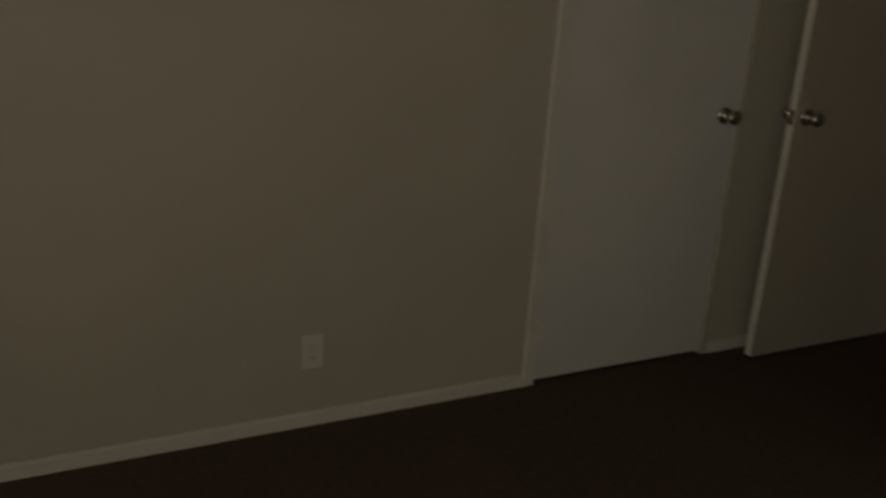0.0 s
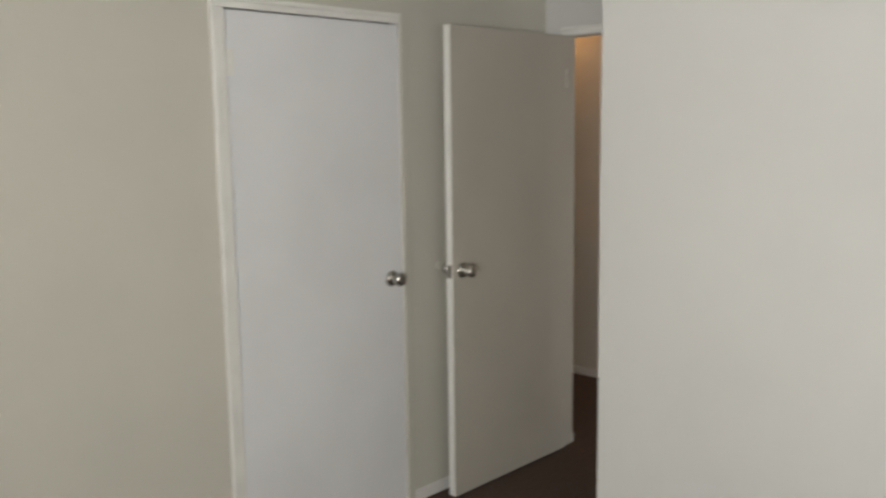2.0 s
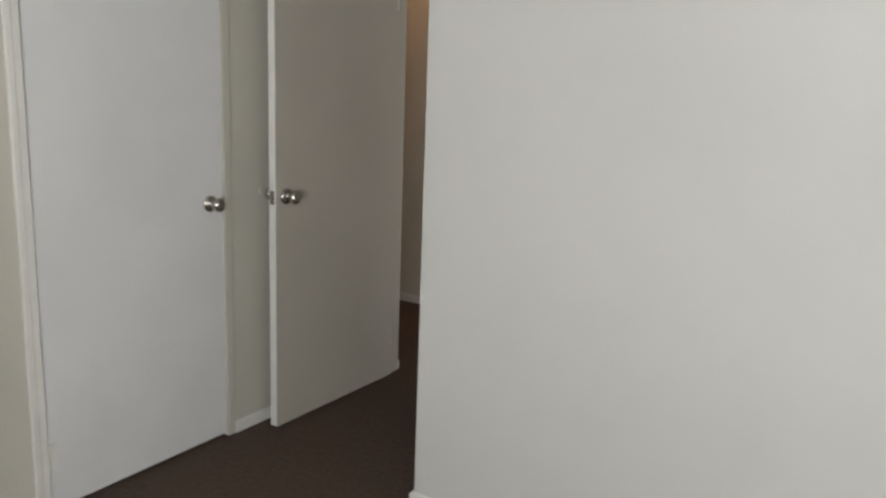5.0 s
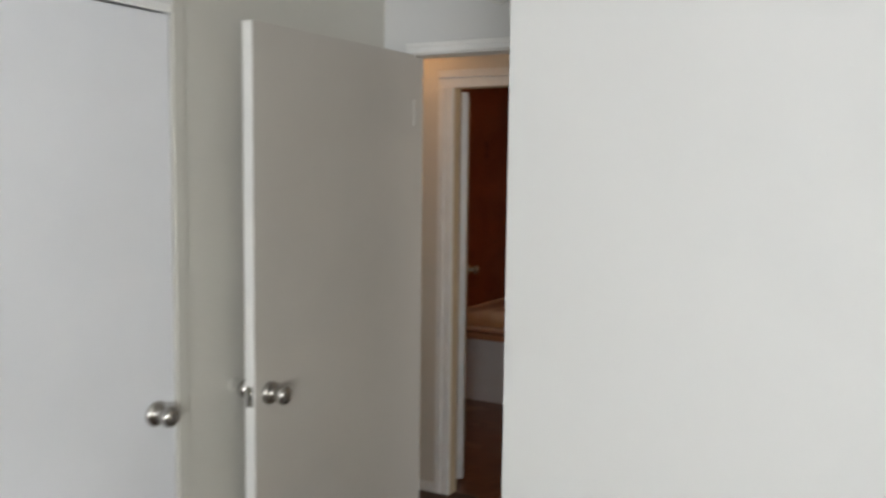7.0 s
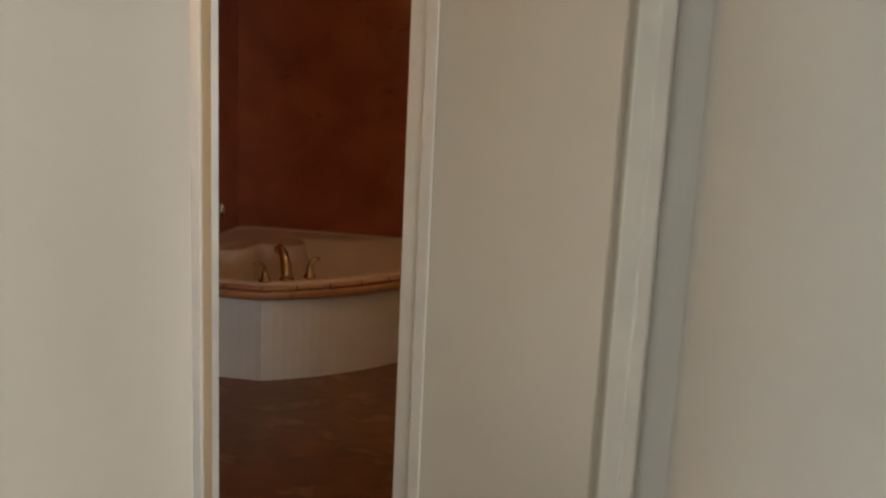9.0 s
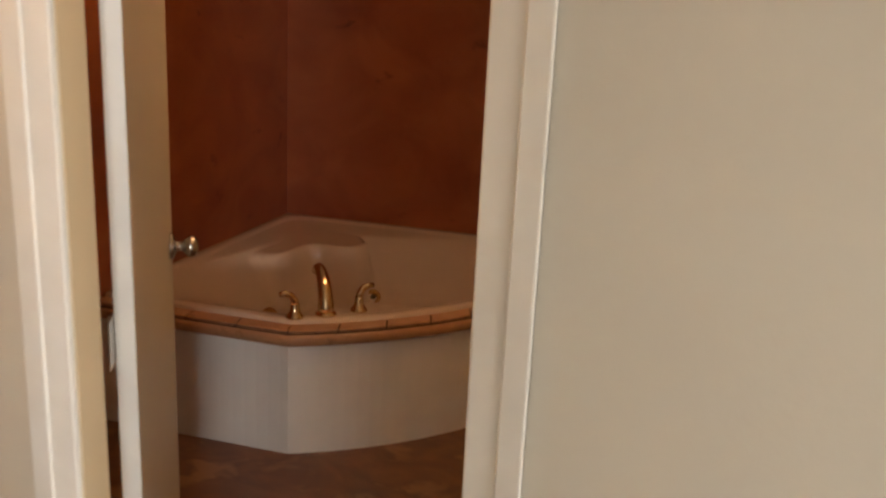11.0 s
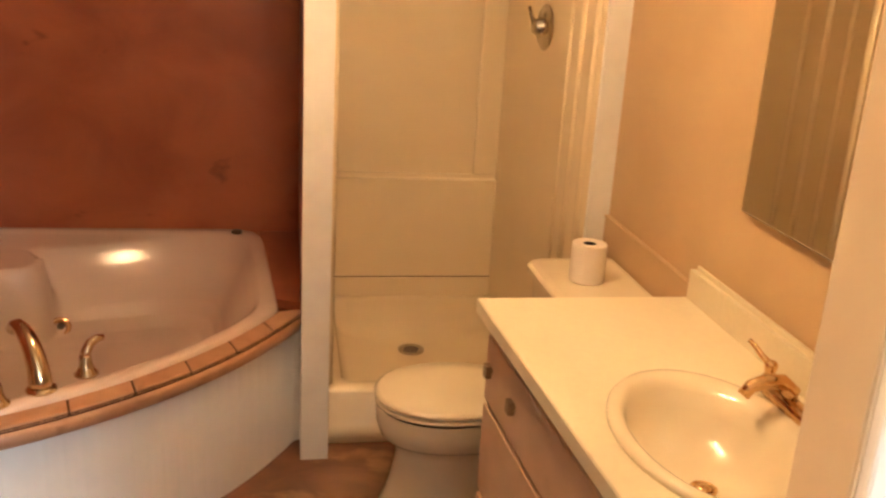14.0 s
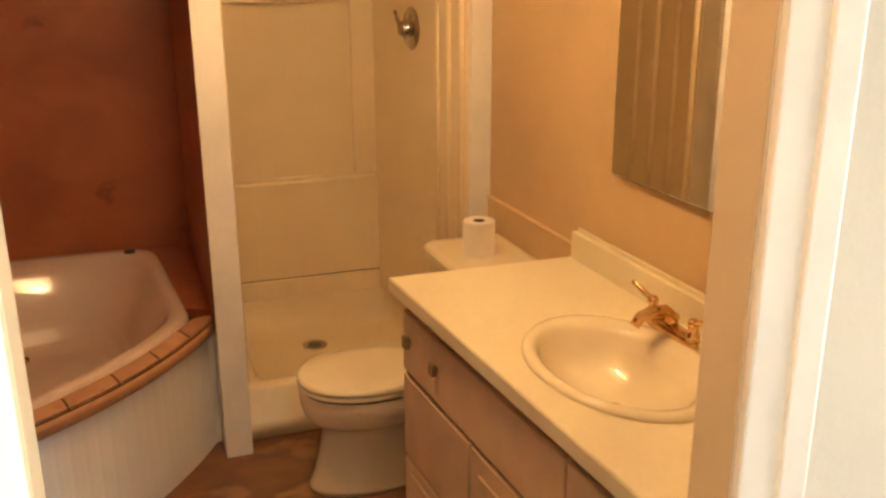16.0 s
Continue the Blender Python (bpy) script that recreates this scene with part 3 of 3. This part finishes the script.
part("body", shifted(slanted(boxes((FX + 0.02, BATH_X1, DY1 + 0.002, VY1 - 0.03, 0.09, 0.71), (FX + 0.02, FX + 0.05, DY1 + 0.002, VY1 - 0.03, 0.71, VZ - 0.04), (FX + 0.05, BATH_X1, VY1 - 0.05, VY1 - 0.03, 0.71, VZ - 0.04), (FX + 0.08, BATH_X1, DY1 + 0.002, VY1 - 0.05, 0, 0.09)), 1.2), VB), CABINET, vanity)
part("drawer_front", shifted(slanted(boxes((FX, FX + 0.019, 0.78, VY1 - 0.035, 0.566, 0.752), bevel=0.004), 1.2), VB), CABINET, vanity, "wide drawer front")
part("drawer_front", shifted(slanted(boxes((FX, FX + 0.019, DY1 + 0.03, 0.765, 0.566, 0.752), bevel=0.004), 1.2), VB), CABINET, vanity, "wide drawer front")
# Shade in the drawer and door gaps, put in as solid dark strips.
part("gap_shade", shifted(slanted(boxes((FX + 0.012, FX + 0.021, DY1 + 0.03, VY1 - 0.036, 0.549, 0.565), (FX + 0.012, FX + 0.021, DY1 + 0.03, VY1 - 0.036, 0.754, 0.764), (FX + 0.012, FX + 0.021, 1.235, VY1 - 0.036, 0.27, 0.284)), 1.2), VB), BRONZE, vanity, "dark strips that paint the shade between drawers and doors")


def panel_door(y0, y1, z0, z1):
    d = part("door", shifted(slanted(boxes((FX + 0.002, FX + 0.019, y0, y1, z0, z1), bevel=0.004), 1.2), VB), CABINET, vanity, "raised-panel door")
    bm = bmesh.new()
    vs = box(bm, FX - 0.004, FX + 0.004, y0 + 0.055, y1 - 0.055, z0 + 0.055, z1 - 0.055)
    front = [f for f in bm.faces if f.normal.x < -0.5]
    bmesh.ops.inset_region(bm, faces=front, thickness=0.03, depth=-0.0)
    part("raised_panel", shifted(slanted(bm, 1.2), VB), CABINET, d)


part("drawer_front", shifted(slanted(boxes((FX, FX + 0.019, 1.235, VY1 - 0.035, 0.285, 0.548), bevel=0.004), 1.2), VB), CABINET, vanity, "deep plain drawer front")
lowest = part("drawer_front", shifted(slanted(boxes((FX, FX + 0.019, 1.235, VY1 - 0.035, 0.10, 0.269), bevel=0.004), 1.2), VB), CABINET, vanity, "lowest drawer front with a raised panel")
part("raised_panel", shifted(slanted(boxes((FX - 0.005, FX + 0.002, 1.285, VY1 - 0.085, 0.13, 0.235), bevel=0.004), 1.2), VB), CABINET, lowest)
panel_door(0.735, 1.225, 0.10, 0.548)
panel_door(0.235, 0.725, 0.10, 0.548)
for y, z in ((1.635, 0.672), (1.435, 0.672), (0.55, 0.672), (0.35, 0.672)):
    part("pull", shifted(slanted(boxes((FX - 0.022, FX - 0.006, y - 0.014, y + 0.014, z - 0.018, z + 0.018), (FX - 0.007, FX, y - 0.006, y + 0.006, z - 0.006, z + 0.006), bevel=0.003), 1.2), VB), BRONZE, vanity, "small bronze pull")

top = thing("countertop", "cream laminate countertop with rounded backsplash", "countertop", (1.08, 0.9, VZ))
SC, SRX, SRY = Vector((1.078, 0.967)), 0.2, 0.287
TB = Matrix.Translation((-1.08, -0.9, -VZ))


def slab_with_oval(x0, x1, y0, y1, z0, z1, c, rx, ry, n=64):
    """A slab with an oval hole through it."""
    def edge_point(a):
        d = Vector((math.cos(a), math.sin(a)))
        k = min(((x1 if d.x > 0 else x0) - c.x) / d.x if abs(d.x) > 1e-6 else 9, ((y1 if d.y > 0 else y0) - c.y) / d.y if abs(d.y) > 1e-6 else 9)
        return c + d * k
    angles = sorted([2 * math.pi * k / n for k in range(n)] + [math.atan2(y - c.y, x - c.x) % (2 * math.pi) for x in (x0, x1) for y in (y0, y1)])
    out = [edge_point(a) for a in angles]
    hole = [c + Vector((rx * math.cos(a), ry * math.sin(a))) for a in angles]
    r = 0.004
    soft = [Vector((min(max(p.x, x0 + r), x1 - r), min(max(p.y, y0 + r), y1 - r))) for p in out]
    return loft([[(*p, z0) for p in hole], [(*p, z0) for p in out], [(*p, z1 - r) for p in out], [(*p, z1) for p in soft], [(*p, z1) for p in hole], [(*p, z0) for p in hole]], cap=False)


part("top", shifted(slanted_top(slab_with_oval(VX, BATH_X1, DY1 + 0.002, VY1, VZ - 0.04, VZ, SC, SRX - 0.03, SRY - 0.03)), TB), COUNTER, top)
bs = boxes((BATH_X1 - 0.034, BATH_X1, DY1 + 0.002, VY1 - 0.012, VZ, VZ + 0.098))
bmesh.ops.bevel(bs, geom=[ed for ed in bs.edges if all(v.co.z > VZ + 0.05 for v in ed.verts)], offset=0.014, segments=4, affect="EDGES")
part("backsplash", shifted(bs, TB), COUNTER, top, smooth=False)

sink = thing("oval_sink", "bone porcelain oval drop-in sink", "sink", (SC.x, SC.y, VZ))


def oval(rx, ry, z, n=56, dx=0.0, dy=0.0):
    return [(dx + rx * math.cos(2 * math.pi * k / n), dy + ry * math.sin(2 * math.pi * k / n), z) for k in range(n)]


part("basin", loft([oval(SRX - 0.025, SRY - 0.025, -0.02), oval(SRX, SRY, 0.001), oval(SRX, SRY, 0.008), oval(SRX - 0.006, SRY - 0.006, 0.015), oval(SRX - 0.022, SRY - 0.022, 0.016), oval(SRX - 0.04, SRY - 0.042, 0.009, dx=-0.006), oval(SRX - 0.05, SRY - 0.055, -0.008, dx=-0.012), oval(SRX - 0.06, SRY - 0.075, -0.04, dx=-0.014), oval(SRX - 0.08, SRY - 0.115, -0.076, dx=-0.014), oval(SRX - 0.115, SRY - 0.175, -0.102, dx=-0.012), oval(0.045, 0.06, -0.112, dx=-0.01), oval(0.024, 0.024, -0.114, dx=-0.01)], cap=False), PORCELAIN, sink, smooth=True)
drain = part("drain", lathe([(0.026, -0.1145), (0.027, -0.108), (0.023, -0.106), (0.019, -0.11), (0.018, -0.112)], Matrix.Translation((-0.01, 0, 0.002)), 24), BRASS, sink, "brass drain ring", True)
part("stopper", lathe([(0.016, -0.112), (0.016, -0.106), (0.008, -0.104), (0.002, -0.1035)], Matrix.Translation((-0.01, 0, 0.002)), 20), BRASS, drain, "brass stopper", True)

FY = 1.055
faucet = thing("sink_faucet", "polished brass two-handle sink faucet", "faucet", (1.275, FY, VZ + 0.012))
body = [[(0.022 * math.cos(a) * (1 - 0.25 * k), (0.105 - 0.02 * k) * math.copysign(abs(math.sin(a)) ** 0.6, math.sin(a)), z) for a in (2 * math.pi * j / 32 for j in range(32))] for k, z in ((0, 0), (0, 0.012), (0.5, 0.022), (1, 0.025))]
part("base", loft(body), BRASS, faucet, smooth=True)
part("spout", tube([(0, 0, 0.015), (0, 0, 0.04), (-0.025, 0, 0.062), (-0.06, 0, 0.064), (-0.09, 0, 0.055), (-0.105, 0, 0.035)], [0.02, 0.019, 0.018, 0.016, 0.014, 0.013], 16), BRASS, faucet, smooth=True)
for y, way in ((0.085, 1), (-0.085, -1)):
    h = part("handle", lathe([(0.019, 0.015), (0.017, 0.03), (0.011, 0.042), (0.013, 0.052), (0.015, 0.06), (0.010, 0.068), (0.002, 0.07)], Matrix.Translation((0, y, 0)), 20), BRASS, faucet, "brass handle with lever", True)
    part("lever", tube([(0, y, 0.058), (-0.01, y + way * 0.025, 0.07), (-0.016, y + way * 0.05, 0.083), (-0.02, y + way * 0.065, 0.088)], [0.008, 0.007, 0.006, 0.0055], 10), BRASS, h, smooth=True)

mirror = thing("wall_mirror", "mirror-fronted medicine cabinet over the vanity", "mirror", (BATH_X1, 0.98, 1.147))
part("cabinet_box", boxes((-0.022, 0, -0.52, 0.53, 0.0, 0.85)), DARK, mirror, "dark mirror backing")
part("glass", boxes((-0.028, -0.0225, -0.522, 0.532, 0.004, 0.852), bevel=0.002), MIRROR, mirror, "plain mirror glass")

# ---- toilet ----
TCX, TCY = 0.79, 2.045


def egg(x_front, x_back, half, z, n=40, cy=0.0):
    """An egg-shaped ring, blunt at the back (+x) and rounder at the front."""
    mid = x_front + (x_back - x_front) * 0.5
    out = []
    for k in range(n):
        a = 2 * math.pi * k / n
        cx, sy = math.cos(a), math.sin(a)
        rx = (x_back - mid) if cx > 0 else (mid - x_front)
        px = mid + rx * (math.copysign(abs(cx) ** (0.75 if cx > 0 else 1.0), cx))
        out.append((px, cy + half * math.copysign(abs(sy) ** 0.92, sy), z))
    return out


toilet = thing("toilet", "bone porcelain toilet with closed lid beside the vanity", "toilet", (TCX, TCY, 0))
part("bowl", loft([egg(-0.235, 0.21, 0.115, 0), egg(-0.235, 0.21, 0.115, 0.015), egg(-0.215, 0.2, 0.10, 0.06), egg(-0.195, 0.2, 0.088, 0.14), egg(-0.186, 0.2, 0.089, 0.20), egg(-0.19, 0.2, 0.096, 0.228), egg(-0.212, 0.2, 0.128, 0.25), egg(-0.238, 0.21, 0.162, 0.275), egg(-0.25, 0.22, 0.177, 0.315), egg(-0.252, 0.225, 0.18, 0.365), egg(-0.246, 0.22, 0.174, 0.374)]), PORCELAIN, toilet, smooth=True)
part("seat", loft([egg(-0.248, 0.2, 0.18, 0.3785), egg(-0.256, 0.2, 0.186, 0.381), egg(-0.258, 0.2, 0.188, 0.39), egg(-0.25, 0.2, 0.182, 0.396)]), PORCELAIN, toilet, "bone plastic seat", True)
part("lid", loft([egg(-0.25, 0.2, 0.182, 0.4005), egg(-0.258, 0.2, 0.189, 0.403), egg(-0.26, 0.2, 0.19, 0.412), egg(-0.245, 0.195, 0.178, 0.42), egg(-0.15, 0.15, 0.11, 0.425), egg(-0.05, 0.05, 0.04, 0.427)]), PORCELAIN, toilet, "bone plastic lid, closed", True)
# Dark filler: shade between bowl, seat and lid is put in as a solid.
part("seat_shade", loft([egg(-0.246, 0.19, 0.178, 0.371), egg(-0.246, 0.19, 0.178, 0.4)]), DARK, toilet, "dark filler that paints the shade round the seat", True)
for y in (-0.075, 0.075):
    part("lid_hinge", lathe([(0.016, 0.37), (0.016, 0.41), (0.012, 0.42), (0.003, 0.422)], Matrix.Translation((0.2, y, 0)), 16), PORCELAIN, toilet, smooth=True)


def tank_ring(x0, x1, half, z, r=0.06):
    """A rectangle with its two front corners well rounded."""
    pts = [(x1, half, z)]
    for k in range(9):
        a = math.pi / 2 + math.pi / 2 * k / 8
        pts.append((x0 + r + r * math.cos(a), half - r + r * math.sin(a), z))
    for k in range(9):
        a = math.pi + math.pi / 2 * k / 8
        pts.append((x0 + r + r * math.cos(a), -half + r + r * math.sin(a), z))
    return pts + [(x1, -half, z)]


part("tank", loft([tank_ring(0.30, 0.56, 0.21, 0.36), tank_ring(0.285, 0.565, 0.235, 0.45), tank_ring(0.275, 0.565, 0.25, 0.72)]), PORCELAIN, toilet)
part("tank_lid", loft([tank_ring(0.268, 0.57, 0.258, 0.72), tank_ring(0.258, 0.572, 0.268, 0.728), tank_ring(0.258, 0.572, 0.268, 0.748), tank_ring(0.266, 0.566, 0.26, 0.758), tank_ring(0.29, 0.55, 0.235, 0.761)]), PORCELAIN, toilet, "bone porcelain tank lid")
part("tank_foot", boxes((0.19, 0.5, -0.12, 0.12, 0.26, 0.37), bevel=0.03), PORCELAIN, toilet)

roll = thing("toilet_paper", "white toilet paper roll standing on the tank", "toilet paper", (1.19, 2.085, 0.7615))
part("paper", loft([oval(0.021, 0.021, 0.001, 36), oval(0.054, 0.054, 0.0, 36), oval(0.055, 0.055, 0.004, 36), oval(0.055, 0.055, 0.117, 36), oval(0.053, 0.053, 0.122, 36), oval(0.021, 0.021, 0.121, 36), oval(0.021, 0.021, 0.001, 36)], cap=False), PAPER, roll, smooth=False)
part("core", loft([oval(0.0208, 0.0208, 0.0, 24), oval(0.0208, 0.0208, 0.12, 24), oval(0.0195, 0.0195, 0.12, 24), oval(0.0195, 0.0195, 0.0, 24), oval(0.0208, 0.0208, 0.0, 24)], cap=False), DARK, roll, "brown cardboard core")

# ---- shower ----
shower = thing("shower_stall", "cream fiberglass shower stall with low curb", "shower", (0.85, 2.95, 0))
SB = Matrix.Translation((-0.85, -2.95, 0))
SX0, SX1, SY0, SY1 = POST_X1 + 0.003, 1.30, 2.44, BATH_Y1 - 0.003


def rounded_rect(x0, x1, y0, y1, z, r, n=6):
    pts = []
    for cx, cy, a0 in ((x1 - r, y1 - r, 0), (x0 + r, y1 - r, 90), (x0 + r, y0 + r, 180), (x1 - r, y0 + r, 270)):
        for k in range(n + 1):
            a = radians(a0 + 90 * k / n)
            pts.append((cx + r * math.cos(a), cy + r * math.sin(a), z))
    return pts


pan = loft([rounded_rect(SX0, SX1, SY0, SY1, 0.002, 0.005), rounded_rect(SX0, SX1, SY0, SY1, 0.072, 0.005), rounded_rect(SX0, SX1, SY0 + 0.008, SY1, 0.078, 0.005), rounded_rect(SX0, SX1, SY0 + 0.004, SY1, 0.2, 0.006), rounded_rect(SX0, SX1, SY0 + 0.012, SY1, 0.214, 0.01), rounded_rect(SX0 + 0.05, SX1 - 0.05, SY0 + 0.075, SY1 - 0.05, 0.214, 0.05), rounded_rect(SX0 + 0.06, SX1 - 0.06, SY0 + 0.09, SY1 - 0.06, 0.195, 0.06), rounded_rect(SX0 + 0.075, SX1 - 0.075, SY0 + 0.105, SY1 - 0.075, 0.1, 0.06), rounded_rect(SX0 + 0.11, SX1 - 0.11, SY0 + 0.14, SY1 - 0.11, 0.07, 0.06), rounded_rect(0.74, 0.86, 3.05, 3.17, 0.06, 0.02)])
part("pan", shifted(pan, SB), FIBERGLASS, shower, "cream fiberglass shower pan with curb", True)
sd = part("drain", lathe([(0.056, 0.056), (0.056, 0.066), (0.05, 0.069), (0.046, 0.066)], SB @ Matrix.Translation((0.8, 3.11, 0)), 28), CHROME, shower, "round grey shower drain", True)
part("grate", lathe([(0.046, 0.064), (0.03, 0.0665), (0.004, 0.067)], SB @ Matrix.Translation((0.8, 3.11, 0)), 24), GRIT, sd, "dark drain grate")
lower = boxes((SX0, 1.2, SY1 - 0.05, SY1, 0.311, 0.788))
bmesh.ops.bevel(lower, geom=[ed for ed in lower.edges if all(v.co.z > 0.7 and v.co.y < SY1 - 0.02 for v in ed.verts)], offset=0.022, segments=5, affect="EDGES")
part("lower_back", shifted(lower, SB), FIBERGLASS, shower, "cream lower back panel with rounded ledge")
part("back_rim", shifted(boxes((SX0, 1.2, SY1 - 0.056, SY1, 0.214, 0.305), bevel=0.006), SB), FIBERGLASS, shower)
part("seam", shifted(boxes((SX0, 1.2, SY1 - 0.047, SY1, 0.3055, 0.3105)), SB), GROUT, shower, "dark seam above the shower pan")
part("back_panel", shifted(boxes((SX0, 1.2, SY1 - 0.012, SY1, 0.788, 2.08)), SB), FIBERGLASS, shower)
part("pilaster", shifted(boxes((SX0, 0.475, SY1 - 0.04, SY1 - 0.012, 0.788, 2.08), bevel=0.01), SB), FIBERGLASS, shower)
part("pilaster", shifted(boxes((1.085, 1.2, SY1 - 0.04, SY1 - 0.012, 0.788, 2.08), bevel=0.01), SB), FIBERGLASS, shower)
part("upper_shelf", shifted(boxes((0.476, 1.084, SY1 - 0.052, SY1 - 0.012, 1.572, 2.08), bevel=0.008), SB), FIBERGLASS, shower, "cream upper back panel with a shadowed lower edge")


def side_wall(x_front, x_back, thick_to, name):
    bm = bmesh.new()
    rows = []
    for z in (0.214, 2.08):
        rows.append([(x_front, SY0 + 0.03, z), (x_back, SY1, z), (thick_to, SY1, z), (thick_to, SY0 + 0.03, z)])
    part(name, shifted(loft(rows), SB), FIBERGLASS, shower, "cream fiberglass side wall")


side_wall(1.285, 1.185, BATH_X1 - 0.004, "side_wall")
side_wall(POST_X1 + 0.006, POST_X1 + 0.05, POST_X1 + 0.0035, "side_wall")
for x, y, r in ((1.283, 2.49, 0.014), (1.27, 2.60, 0.012), (1.26, 2.70, 0.008), (POST_X1 + 0.01, 2.50, 0.014), (POST_X1 + 0.014, 2.62, 0.013), (POST_X1 + 0.02, 2.76, 0.014), (POST_X1 + 0.026, 2.90, 0.013)):
    part("rib", shifted(tube([(x, y, 0.215), (x, y, 2.078)], [r, r], 14), SB), FIBERGLASS, shower, smooth=True)
# valve on the slanting wall
VAL = SB @ Matrix.Translation((1.239, 2.955, 1.474)) @ Vector((-0.995, -0.105, 0)).to_track_quat("Z", "Y").to_matrix().to_4x4()
valve = part("valve", lathe([(0.088, 0), (0.088, 0.004), (0.08, 0.009), (0.045, 0.015), (0.036, 0.018), (0.03, 0.045), (0.024, 0.055), (0.004, 0.057)], VAL, 36), CHROME, shower, "round chrome shower valve", True)
lev = tube([(0, 0, 0.045), (-0.03, 0.03, 0.05), (-0.06, 0.07, 0.052)], [0.012, 0.009, 0.007], 10)
part("lever", shifted(lev, VAL), CHROME, valve, smooth=True)

# ---- edge tiles of the tub, piece by piece ----
front_line = tub_front(0.0, 0.02)
bend_at = BEND.x - TX0
total = length_of(front_line)
cuts = [bend_at * k / 4 for k in range(5)] + [bend_at + (total - bend_at) * k / 6 for k in range(1, 7)]
inner_line = tub_front(0.075, 0.02)
inner_total = length_of(inner_line)
inner_bend = (inner_line[round((BEND.x - TX0) / 0.02)] - inner_line[0]).length


def inner_at(s):
    if s <= bend_at:
        return along(inner_line, inner_bend * s / bend_at)[0]
    return along(inner_line, inner_bend + (inner_total - inner_bend) * (s - bend_at) / (total - bend_at))[0]


for s0, s1 in zip(cuts, cuts[1:]):
    n = 5
    line = [s0 + 0.004 + (s1 - s0 - 0.008) * k / n for k in range(n + 1)]
    a, b = [along(front_line, s)[0] for s in line], [inner_at(s) for s in line]
    a = [p.lerp(q, 0.06) for p, q in zip(a, b)]
    lift = random.uniform(-0.0008, 0.0008)
    z0, z1 = TILE_Z - 0.012, TILE_Z + lift
    ring = [[(*p, z0), (*p, z1 - 0.002), (*p.lerp(q, 0.03), z1), (*p.lerp(q, 0.97), z1), (*q, z1 - 0.002), (*q, z0)] for p, q in zip(a, b)]
    tub_part("tile", loft(ring), TILE)
